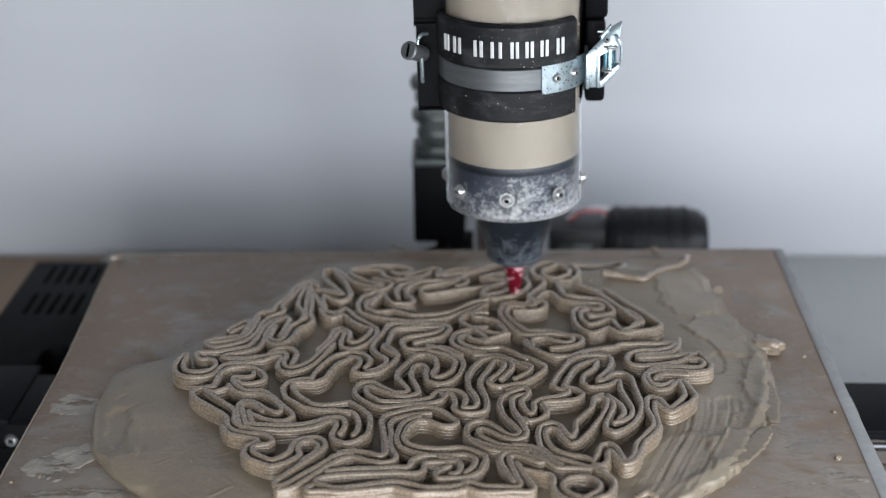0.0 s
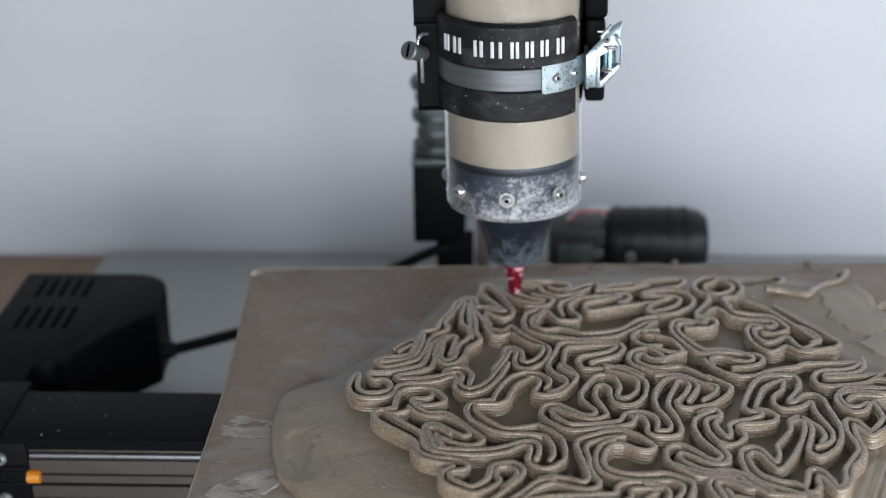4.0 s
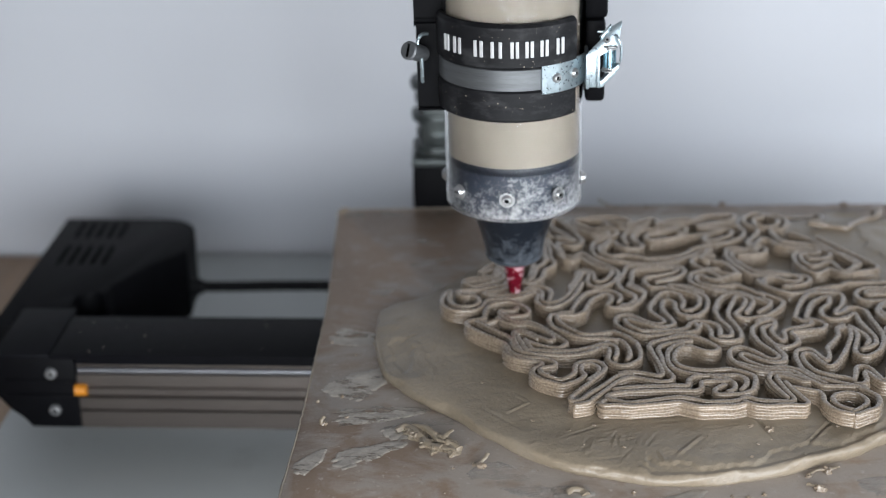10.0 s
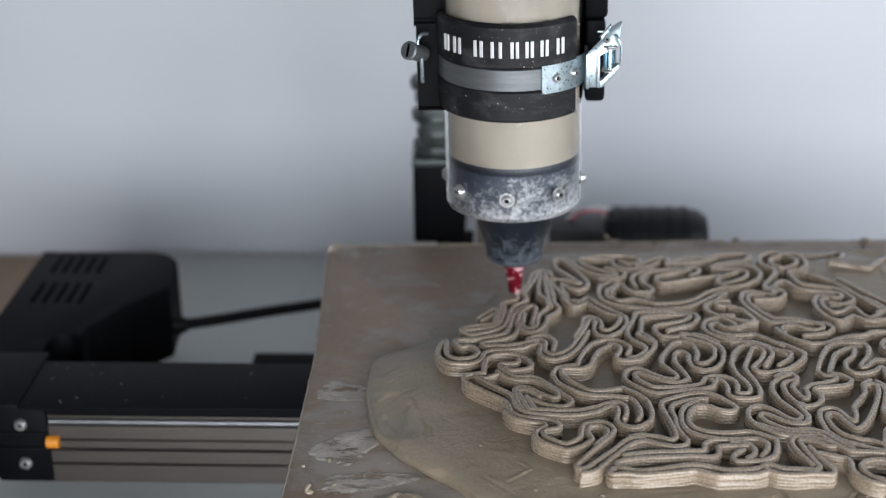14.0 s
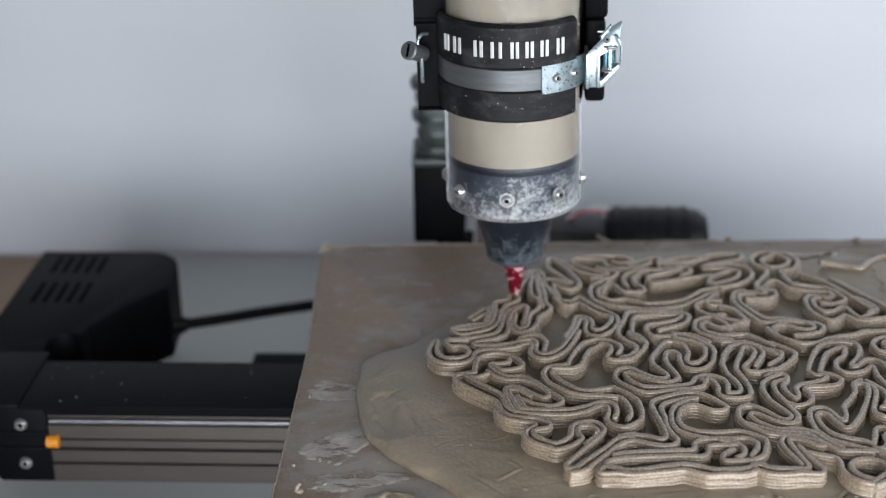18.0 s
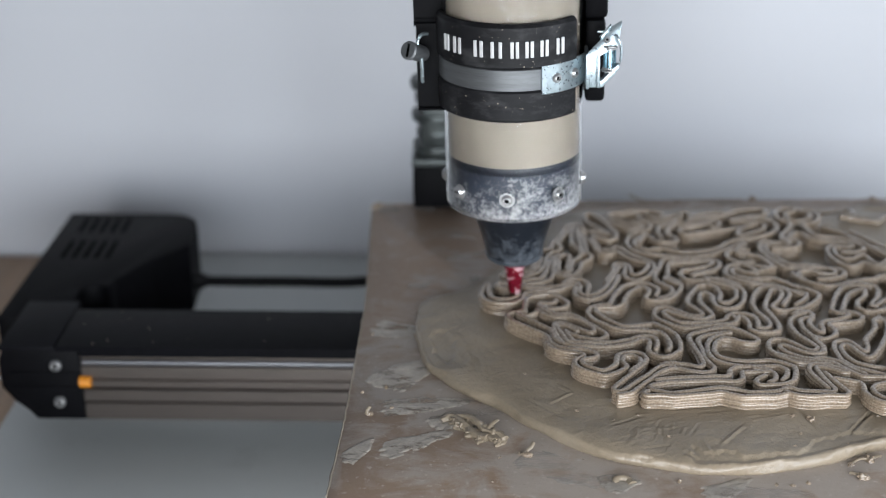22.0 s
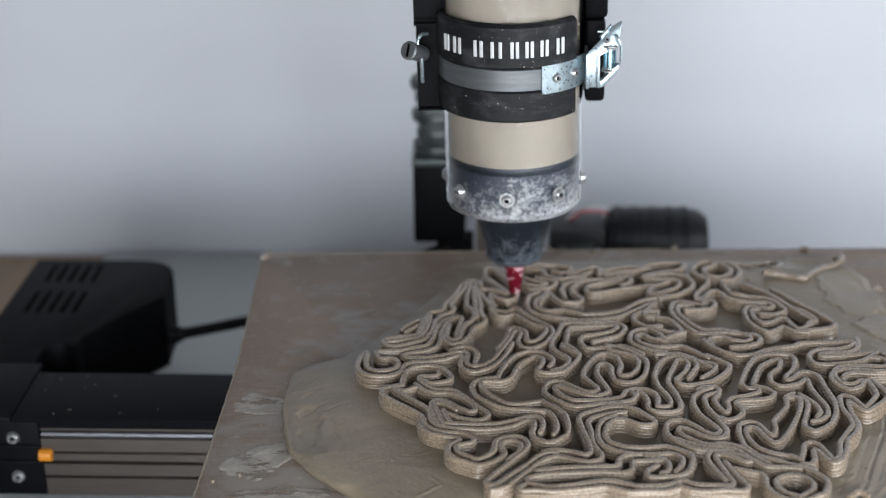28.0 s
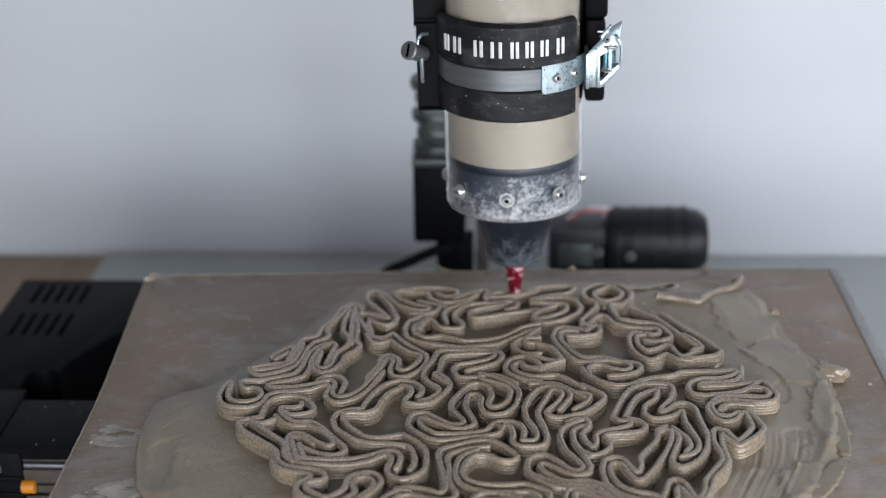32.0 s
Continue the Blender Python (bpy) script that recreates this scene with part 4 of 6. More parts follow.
slab_mesh(edge)
on_slab = {"parent": slab, "origin": SLAB}
rim_line = smooth_line(edge, 0.004, True)


def slab_height(x, y):
    """The height of the slab's top at a place."""
    d = min((Vector((x, y, 0)) - q).length for q in rim_line)
    thick = 0.0098 if y < -0.14 else 0.0098 - 0.0068 * min(1.0, (y + 0.14) / 0.12)
    if x > 0.10:
        thick = max(thick, 0.006)
    return 0.155 + thick + (0.0126 - thick) * min(1.0, max(0.0, d - 0.004) / 0.045)


def thread(label, radius, *points):
    """A thread of clay that fell on the slab; points in millimetres with a lift over the slab."""
    bm = cord([(x / 1000, y / 1000, slab_height(x / 1000, y / 1000) + radius * 0.8 + up / 1000) for x, y, up in points], radius, 0.002, 10)
    for v in bm.verts:
        v.co += Vector((noise.noise(v.co * 260), noise.noise(v.co * 260 + Vector((5, 0, 0))), 0.0)) * 0.0006
    part("clay_thread", local(bm, SLAB), M_CLAY, slab, label)


thread("thin curled thread of clay", 0.0021, (46, 73, 2), (55, 75, 1), (67, 77, 0), (79, 86, 0), (87, 91, 0), (91, 84, 0), (87, 74, 0), (81, 69, 0), (77, 74, 0))
thread("thick torn thread of clay", 0.0026, (70, 47, 3), (80, 48, 1), (90, 46, 0), (102, 43, 0), (110, 54, 0), (124, 72, 0), (134, 79, 1), (141, 89, 3), (142, 97, 2), (136, 92, 1))
thread("thin curled thread of clay", 0.0021, (70, -268, 0), (78, -262, 1), (83, -266, 0))
part("clay_thread", local(cord([(0.083, -0.266, 0.1640), (0.088, -0.276, 0.1590), (0.090, -0.286, 0.1575), (0.086, -0.295, 0.1570)], 0.0021, 0.002, 10), SLAB), M_CLAY, slab, "thin curled thread of clay")
for i, (x, y, size) in enumerate(((184, -50, 20), (180, -38, 13), (178, -62, 10), (52, 34, 7), (59, 42, 6), (64, 24, 8), (160, 48, 9), (-18, -290, 6), (-30, -287, 5), (150, 62, 7))):
    crumb(x, y, size, i + 11, base=0.1560 if abs(x) > 140 else 0.1660, **on_slab)
for i, (x, y, long, wide, turn) in enumerate(((170, -128, 16, 80, 4), (148, -205, 14, 60, -35))):
    smear(x, y, long, wide, turn, i + 41, 0.0012, "clay_ridge", base=slab_height(x / 1000, y / 1000) - 0.0004, material=M_SLAB, **on_slab)



for k in range(22):
    a, u = random.uniform(215, 330), random.uniform(0.82, 1.0)
    x, y = -0.05 + 0.215 * u * math.cos(radians(a)), -0.13 + 0.200 * u * math.sin(radians(a))
    crumb(x * 1000, y * 1000, random.uniform(1.0, 2.4), k + 60, base=slab_height(x, y) - 0.0003, **on_slab)

# The print: walls of stacked beads along a winding line. Lines in millimetres on the board.
PRINT = (-0.05, -0.13, 0.1673)
clay_print = thing("clay_print", PRINT, "winding maze of stacked grey-brown clay beads on the slab", "clay print")


def bent_line(points, step):
    """Straight runs joined by short bends, as the machine drives them, in even steps."""
    p = [Vector((x / 1000, y / 1000, 0)) for x, y in points]
    fine = [p[0]]
    for a, b, c in zip(p, p[1:], p[2:]):
        u, v = a - b, c - b
        cut = min(0.0025, 0.42 * u.length, 0.42 * v.length)
        e, f = b + u.normalized() * cut, b + v.normalized() * cut
        fine += [e * (1 - k) ** 2 + b * 2 * k * (1 - k) + f * k * k for k in (0.0, 0.2, 0.4, 0.6, 0.8, 1.0)]
    fine.append(p[-1])
    out, left = [fine[0]], step
    for a, b in zip(fine, fine[1:]):
        d = (b - a).length
        while d >= left > 0:
            a = a + (b - a) * (left / d)
            out.append(a)
            d = (b - a).length
            left = step
        left -= d
    if (out[-1] - fine[-1]).length > step * 0.3:
        out.append(fine[-1])
    return out


def bead(*points):
    """A wall of stacked layers along one stretch of the line, each layer a little out of true."""
    layers, tall, half = 5, 0.0021, 0.00215
    line = bent_line(points, 0.0017)
    first, final = (line[0] - line[1]).normalized(), (line[-1] - line[-2]).normalized()
    round_end = ((0.50, 0.86), (0.80, 0.60), (0.97, 0.24))
    line = [line[0] + first * half * a for a, b in reversed(round_end)] + line + [line[-1] + final * half * a for a, b in round_end]
    ends = [b for a, b in reversed(round_end)] + [1.0] * (len(line) - 6) + [b for a, b in round_end]
    verts, faces = [], []
    last = len(line) - 1
    for i, p in enumerate(line):
        d = (line[min(i + 1, last)] - line[max(i - 1, 0)]).normalized()
        s = Vector((d.y, -d.x, 0))
        side = []
        for k in range(layers):
            shift = 0.0010 * noise.noise(p * 42 + Vector((k * 7.3, 0, 0))) + 0.0001 * noise.noise(p * 200 + Vector((k * 3.1, 0, 5)))
            wide = half * (1.04 - 0.13 * (k == layers - 1) + 0.16 * noise.noise(p * 60 + Vector((0, k * 5.1, 3))) + 0.02 * noise.noise(p * 300 + Vector((0, k * 5.1, 3))))
            z = k * tall
            if k < layers - 1:
                side += [(shift, wide * 0.66, z), (shift, wide * 0.94, z + tall * 0.22), (shift, wide, z + tall * 0.5), (shift, wide * 0.94, z + tall * 0.78)]
            else:
                lift = 0.0003 * noise.noise(p * 70 + Vector((0, 0, 9))) + 0.00005 * noise.noise(p * 300)
                side += [(shift, wide * 0.66, z), (shift, wide * 1.01, z + tall * 0.26), (shift, wide * 1.03, z + tall * 0.50), (shift, wide * 0.95, z + tall * 0.76 + lift), (shift, wide * 0.76, z + tall * 0.97 + lift), (shift, wide * 0.46, z + tall * 1.10 + lift), (shift, wide * 0.12, z + tall * 1.15 + lift)]
        end = ends[i]
        drop = 0.0012 * (1 - end)
        full = [(o, w, z) for o, w, z in side] + [(o, -w, z) for o, w, z in reversed(side)]
        base = len(verts)
        n = len(full)
        for o, w, z in full:
            q = p + s * (o + w * end)
            verts.append((q.x - PRINT[0], q.y - PRINT[1], z - drop * (z > tall * 4)))
        if i:
            faces += [(base - n + k, base - n + k + 1, base + k + 1, base + k) for k in range(n - 1)]
    faces += [tuple(range(n)), tuple(range(base + n - 1, base - 1, -1))]
    me = bpy.data.meshes.new("bead_wall")
    me.from_pydata(verts, [], faces)
    me.shade_smooth()
    me.set_sharp_from_angle(angle=radians(60))
    me.materials.append(M_CLAY)
    new("bead_wall", me).parent = clay_print


bead((-129.2, -88.1), (-133.8, -105.1), (-138, -117.2), (-145.2, -127), (-152.9, -131.8), (-160, -130.3), (-164.5, -124.5), (-165.2, -117.7), (-163.2, -111.7), (-164.9, -107.2), (-168.6, -108.5), (-175.5, -114.4), (-189.1, -117.3), (-198.7, -118.4), (-203.5, -122.9), (-205.6, -133.2), (-211.8, -138.5), (-219.8, -139.8), (-228.3, -138.6), (-233.7, -133.8), (-236.9, -125.1), (-236, -113.2), (-231.9, -103.1), (-230.5, -107.9), (-231.2, -117.6), (-230.4, -124.1), (-227.4, -129.3), (-222.8, -131.5), (-216, -131.1), (-210, -127.5), (-208.4, -120.7), (-210.9, -114.8), (-216.1, -111.9), (-219.9, -113.8), (-223.3, -110.8), (-225.4, -105.4))
bead((-132, -74.8), (-136.3, -88.8), (-140, -96), (-138.6, -103.7), (-141.8, -112.2), (-148.7, -121.2), (-155.9, -124.3), (-160.3, -120.6), (-161.2, -114.7), (-160, -106.5), (-163.4, -100.5), (-168.7, -102.7), (-176.5, -107.5), (-190.1, -111.4), (-203.3, -112.2), (-206, -108.7))
bead((-173.2, -101.3), (-168.3, -95.7), (-162.8, -94.3), (-156.7, -97.3), (-153.6, -104.9), (-155.3, -113.7), (-156, -119.6))
bead((-208.6, -152.3), (-204, -151.1), (-203.8, -143.2), (-202.7, -131.7), (-197.6, -125.2), (-188.1, -123.2), (-180, -126), (-174.3, -131.7), (-170.7, -139.1), (-172.3, -144.8), (-180.1, -147.8), (-186.1, -148.5), (-188.8, -144.3))
bead((-180.6, -131.3), (-179.8, -136.4), (-185.7, -138.6), (-192.6, -138.1), (-192.8, -143.6), (-188.2, -151.9), (-181.1, -158.2), (-172, -156), (-166.1, -159.2), (-159.4, -168.6), (-152.8, -177.9), (-146.3, -187), (-145.1, -191.3), (-149, -196.6), (-155.3, -197.5), (-163.5, -195.1), (-172.3, -188.8))
bead((-194.7, -150.1), (-189.9, -158.3), (-181.8, -162.3), (-172.6, -160.7), (-163.8, -166), (-157.3, -174), (-153.7, -181.1), (-153.8, -185.3), (-157.4, -187.2), (-164.1, -182.1), (-172.8, -173), (-179.8, -170.4), (-183.4, -175.3), (-182.9, -186.4), (-179.7, -199.3), (-176.7, -205.6))
bead((-173.9, -203), (-177.1, -191.5), (-180.6, -179.8), (-180, -175.3), (-174.3, -176.2), (-166.5, -183.5))
bead((-169.7, -201.1), (-172.7, -192.7), (-174.9, -184.9))
bead((-193.9, -152.9), (-198.9, -157.1), (-203.9, -159.5), (-211.2, -155.2), (-204.6, -162.8), (-193.2, -173.9), (-185.9, -181.8), (-183.5, -187.8), (-183.1, -196.8), (-179, -203.9), (-168, -207.9), (-153.7, -208.8), (-138.4, -208), (-128.6, -203.8), (-120.5, -195.5), (-115.3, -197.9), (-116.1, -206.8), (-118, -213), (-115.4, -219.9), (-108.6, -223.9), (-104.7, -223.3))
bead((-174.3, -201), (-166.4, -201.5), (-154.6, -202.8), (-139.2, -201.7), (-129.4, -197.7), (-120.9, -191.6), (-114.5, -190.7), (-110.2, -195.2), (-110.1, -202.9), (-111.4, -209.2), (-112.4, -211.7))
bead((-203.8, -152.2), (-214.9, -154.7), (-217.4, -160.8), (-214.4, -167.9), (-203.7, -178.4), (-190.6, -189.2), (-187.1, -195.6), (-185.8, -203.2), (-181.3, -209.4), (-173.7, -212.3), (-163.3, -213.3), (-157, -216.9), (-153.9, -221.2), (-155.8, -225.6), (-162.5, -226.7), (-165.9, -229.2), (-164.3, -235.9), (-157.9, -240.9), (-151.7, -245), (-145.5, -240.7), (-141.5, -235.4), (-140.9, -228.2), (-139.9, -221.4), (-134.6, -218.3), (-126.6, -216.2), (-121.6, -220.5), (-120.2, -227.7), (-123.7, -235.5), (-131, -246.9), (-139.3, -259), (-145.8, -269.4), (-144.8, -273.8), (-139.9, -272.3), (-131.6, -262.4), (-122, -250.1), (-113.4, -238.8), (-107.5, -235.1), (-103.1, -235.9))
bead((-188.5, -204.6), (-186.4, -209.6), (-182.3, -214.4), (-172.8, -217.9), (-165.6, -219.5), (-163.2, -222.6), (-167.7, -225.9), (-170.8, -230.1), (-170.3, -237.2), (-164.7, -244.8), (-150.6, -252.4), (-140.9, -247.1), (-133.9, -238.8), (-137, -231), (-135.9, -223.2), (-129.8, -221.2), (-124.7, -226.6), (-125.6, -235), (-132.6, -244.6))
bead((-115.5, -109.3), (-123.3, -117.5), (-127.4, -128.7), (-129.6, -139.4), (-136.1, -145.2), (-146.5, -144.3), (-151.1, -145.5), (-150.7, -153.4), (-143.9, -164.8), (-134.6, -175.4), (-126.6, -176.3), (-117.6, -173.4), (-109.6, -171.1))
bead((-139.5, -139.6), (-148.3, -140.7), (-155.2, -145.1), (-157.1, -154.1), (-153, -166.6), (-140.7, -179.2), (-131.1, -182.7), (-119.3, -182.4), (-108.4, -184.3))
bead((-139.5, -139.6), (-138.3, -130.4), (-134.3, -119.2), (-127.3, -105.9), (-116.4, -99.6))
bead((-110.5, -171.7), (-103.4, -178.1), (-95.7, -188.5), (-94.1, -202.5), (-95.1, -213.8), (-102, -222), (-105, -222.6))
bead((-108.1, -183.8), (-104.5, -187.4), (-101.6, -197.6), (-101.8, -207.7), (-103.8, -213.2))
bead((-115.8, -108.7), (-112.5, -107.7), (-108.6, -112.1), (-109.3, -119.6), (-112.9, -125.5), (-111.7, -131.3), (-103.3, -133.4), (-93.9, -129.5), (-89, -122.1), (-84.1, -111.6), (-82.9, -104.1), (-86.5, -96.5), (-91.9, -90.4), (-90.7, -77.9), (-89.4, -71.5))
bead((-116.4, -100.5), (-107.3, -103), (-101, -110.5), (-101.8, -117.9), (-104.2, -122.4))
bead((-96.2, -71.6), (-101, -84.4), (-101.7, -93.7), (-98.2, -101.3), (-89.8, -110.2), (-90, -117.7), (-95.7, -125.2), (-102.3, -128.2))
bead((-62.7, -90.5), (-54.1, -92.8), (-45.4, -100.3), (-36.7, -110.7), (-35.8, -119.5), (-38.9, -132.7), (-45.4, -142.8), (-53.4, -145.8), (-60.4, -141.7), (-62.2, -131.7), (-61.2, -123), (-65.7, -117.2), (-70.4, -120.2), (-72.5, -131.9), (-70.7, -139.1), (-65.3, -151.6), (-64.3, -158.5), (-71.3, -164.1), (-80.7, -162.9), (-91.9, -156.3), (-99.1, -150.9))
bead((-62.4, -97.6), (-53.8, -100.5), (-45.2, -106.3), (-41.5, -113.7), (-43.2, -125.5), (-48.5, -132.9), (-55.2, -135.9), (-57.4, -131.6), (-54.4, -119.9), (-56.3, -108.1), (-63.6, -102.2), (-69.2, -103.8), (-75.5, -115.9), (-81.6, -129.2), (-81.7, -137.9), (-75, -147.6), (-71.3, -153.1), (-73, -158.6), (-81, -158.8), (-89.5, -152.1), (-96.9, -143.8), (-103.7, -144), (-107.3, -149.7), (-108.5, -158), (-104.5, -166.1), (-95.7, -175.3), (-87.5, -179.1), (-77.2, -176.3), (-68.1, -173.4), (-57.6, -171.9), (-49.8, -169), (-48, -163.6), (-50.9, -158.2))
bead((-97.1, -150), (-101.4, -152.3), (-98.1, -161.9), (-90.2, -169.9), (-77.6, -170.4), (-64.5, -167.4), (-57.3, -164.6), (-55, -156.9), (-49.1, -152.6), (-41, -153.3), (-34.8, -159.2), (-33.4, -166), (-34.8, -176.7))
bead((-48, -163.6), (-46.3, -156.7), (-42.1, -160.7), (-40.5, -170.2), (-41.6, -179.5), (-36.2, -183.8), (-27.1, -184.4), (-20.6, -181.6), (-18.7, -172.4), (-20.1, -161.6), (-25, -145.2), (-23.8, -136.7), (-18.5, -122.1), (-14.4, -110.2), (-9.5, -111.6), (-7.4, -117.5), (-11.6, -129.2), (-19, -140.8), (-16.9, -146.4), (-8.8, -147.6), (6.3, -141.7))
bead((-34.8, -176.7), (-27.2, -177.1), (-25.3, -171.2), (-26.8, -161.8), (-31.7, -150.9), (-33.4, -135.4), (-30.2, -122.4), (-24.1, -110.4), (-17.9, -105.8), (-8.8, -107.1), (-3.2, -113), (-2.2, -120.3), (-6.1, -129.1), (-10.2, -137.8))
bead((-28.4, -103), (-11.6, -102.7), (-3.2, -110), (6.6, -121.6))
bead((-20.1, -92.1), (-10.2, -90.4), (-1.8, -97.9), (6.8, -108.3))
bead((-110.8, -234.7), (-103.6, -232.1), (-92.1, -234.3), (-84.4, -238.3), (-81.9, -234.5), (-82.8, -222.1), (-85.2, -207.3), (-87.3, -195.2), (-85.5, -189), (-76.7, -183.6), (-66.5, -178.2), (-57.4, -176.4), (-48, -182.2), (-40.6, -191.2), (-37.4, -197.5), (-41.5, -201.4), (-48.6, -200.3), (-56.6, -194.1), (-64.4, -194.2), (-69.7, -202), (-72.2, -214.5), (-69.1, -223), (-60.1, -227.6), (-48.8, -228.5), (-35.1, -227), (-26.3, -231.6), (-19.4, -236.2), (-19.4, -243.2), (-23.5, -255.9), (-30.6, -261.6), (-40.2, -263), (-48.7, -263.2), (-50.1, -258.7), (-46.6, -253), (-41.9, -249.5))
bead((-110, -242.9), (-102.8, -239.7), (-93.9, -243.2), (-83.8, -246.3), (-76.5, -244.5), (-74.4, -238.6), (-78.5, -230.4), (-80.7, -223.2), (-79.8, -211), (-81.5, -199.7), (-79.3, -193.3), (-72.4, -189.3), (-63.5, -186), (-57, -185))
bead((-63.4, -189.1), (-71.5, -194.4), (-75.4, -203.4), (-76.5, -217), (-73.3, -227.2), (-64.8, -233.7), (-54.7, -237), (-41.1, -236.7), (-31.2, -235.3), (-25.5, -241), (-27, -249.1), (-31.7, -256.5))
bead((-43.3, -244.9), (-37.2, -242.4), (-34.3, -248.1), (-36.2, -256.2), (-40.4, -258.5))
bead((6.2, -149.5), (-2.8, -155.3), (-10.4, -163.6), (-12.1, -173.6), (-9.1, -186.6), (-2.5, -198.5), (1.9, -207.2), (-0.3, -212.4), (-5.7, -211.1), (-13.4, -201.3), (-20.5, -193.8), (-26.9, -193.9), (-31.6, -200.6), (-32.4, -211.2), (-28, -221.3), (-18.3, -229.1), (-7.1, -231.9), (5, -231.6))
bead((5.2, -214), (-1.4, -217.8), (-8.9, -214.3), (-16.5, -207.1), (-22.9, -203), (-25.4, -207.3), (-21.5, -215.8), (-12.7, -222.9), (-2.7, -225.1))
bead((6.1, -158.4), (-0.9, -161.2), (-3.3, -166.7), (-3, -177.3), (1.5, -190.2), (5.5, -195.3))
bead((6, -103.4), (12.5, -110.4), (20.4, -118.1), (18.7, -125.9), (12, -135.2), (5.7, -140.8))
bead((2.8, -114.6), (10.9, -118.3), (7.8, -127.6), (-1, -136.9))
bead((7.4, -79.7), (10.7, -89.5), (18.7, -99.1), (28.2, -104.4), (37.9, -102.6), (50.1, -95.3), (60.8, -91.2), (70, -88.4), (74.1, -83.4), (88.4, -83.1), (103.5, -81.8), (111.9, -81), (113, -84.2), (108.7, -89.2), (99.4, -93.7), (87.5, -93.2), (80.5, -97.3), (76.6, -105), (78.4, -114.4), (86.9, -116.8), (100.3, -114.3), (112.4, -110.6), (120.6, -102.9), (127.4, -95.4), (132.1, -104.9), (134.8, -115.8), (131.3, -122.7), (122.4, -124.7), (108.1, -123.5), (96.5, -122.8), (88.9, -127.5), (86, -135.1), (88, -145.5), (94.4, -152.2), (102.5, -149.1), (107.7, -140.1), (112.3, -137), (115.6, -145.8), (119.1, -158), (114.2, -167.2), (105.1, -176.7), (99.8, -181), (94.3, -174.7), (90.9, -167.2))
bead((121.1, -98.7), (107.4, -102.2), (89.4, -104.8), (83.6, -104.2), (87, -99.4), (101.9, -98.4), (111.1, -94.7), (115.3, -87.5), (116.2, -75.9))
bead((120.3, -105.1), (128.2, -106.5), (130.3, -113.4), (126.8, -117.8), (118.9, -117.7), (105.8, -117.3), (95.5, -118.5), (90.6, -124.4), (89, -133.6), (91.7, -143.4), (98.7, -144.4), (106.2, -138.3))
bead((93.9, -135), (97.3, -129.5), (104.7, -127.8), (116.1, -129.1))
bead((106.3, -140.1), (109.9, -139.4), (111.2, -147.1), (112.1, -157.6), (106.9, -166.8), (100.4, -176), (97.4, -171.3), (94.8, -162.8), (88.9, -158.6), (85.7, -163), (85.2, -175.7), (87.4, -189.4), (87.2, -198.9), (80.2, -209.6), (73.9, -220), (72.3, -231.5), (69.1, -239), (65.7, -241), (63.6, -234.2), (61.1, -224.2), (56.1, -219.2), (51.3, -223.1), (49.4, -232), (46.2, -241.5))
bead((90.6, -170), (90, -183.9), (90.8, -198.8), (87, -208.1), (79.5, -217.4), (75.6, -231.4), (70.9, -241.4), (65.4, -245.2), (60.8, -237.9), (57.5, -228), (55.7, -231.8), (55.3, -241.8), (51.1, -246.7), (46, -245.6))
bead((23.9, -145.4), (28, -130.3), (33.6, -116.3), (39.2, -106.7), (46.8, -101.8), (58.7, -101.6), (65.2, -103), (66.9, -110.9), (63.2, -121.9), (55.2, -134.3), (54.2, -140.3), (60.8, -137.2), (67.2, -128), (73.7, -127.8), (78.3, -133.8), (79.8, -150.1), (82.3, -170.2), (80.5, -182.7), (74.6, -196.5), (67.3, -203.3), (61.6, -207.4), (55.9, -202.2), (56.3, -195.5), (60.5, -184.6), (63.9, -174.8), (63.1, -166.3), (59.8, -163.6))
bead((31.7, -146.7), (35.9, -131.6), (41.6, -119.2), (50.7, -111.2), (56.7, -109.5), (53.1, -122.1), (45.3, -131.5), (44.1, -142), (48.7, -147.8), (55.9, -147.7), (64.7, -143.1), (69.4, -137), (69.9, -150.3), (73, -164.7), (75.6, -175.9), (74, -187), (68.1, -192.6), (62.5, -194))
bead((60.8, -159.2), (68.3, -171.9), (69.5, -183), (65.6, -189.9))
bead((23.9, -145.4), (27.3, -151.8), (35.1, -151.6), (34.6, -156.3), (27, -160.5), (15.6, -164.5), (11, -170.3), (11.8, -178.7), (9, -185.1), (4.9, -177.4), (2.3, -167.6), (6.6, -160.4), (8.5, -153.9), (5.3, -149.3))
bead((3.2, -149.7), (-1.1, -150.3), (-5.4, -153.4))
bead((31.7, -147.6), (40.1, -150.4), (44.7, -157.3), (41.6, -163.9), (31, -167), (19.7, -168.1), (16.2, -171.6), (19.5, -177.1), (20, -184), (15, -191), (8.1, -193.9), (4.4, -190.2))
bead((50.6, -165.7), (56.4, -161.6), (59.7, -165), (57.6, -176.3), (53.3, -190.2), (47.1, -203.7), (38.2, -219.6), (32.8, -222.2), (28.4, -214.6), (25.5, -204.2), (21.5, -201.6), (17.3, -207), (18.4, -217.4), (22, -227.6), (29.7, -233.7), (41.3, -236.6), (46.2, -241.5))
bead((56.6, -157.9), (50.8, -162.3), (49.3, -175.1), (42.5, -186.3), (37, -194.6), (37.3, -205.3), (34.5, -214.5), (30.7, -209.3), (27.1, -197.5), (21.7, -194.9), (14.8, -199.1), (12.9, -209.7), (14.2, -225.2), (21.7, -237.6), (33.2, -243.5), (45.8, -249.8), (52.1, -251.5))
bead((1.8, -193.4), (6.5, -207.2), (4.3, -214.4))
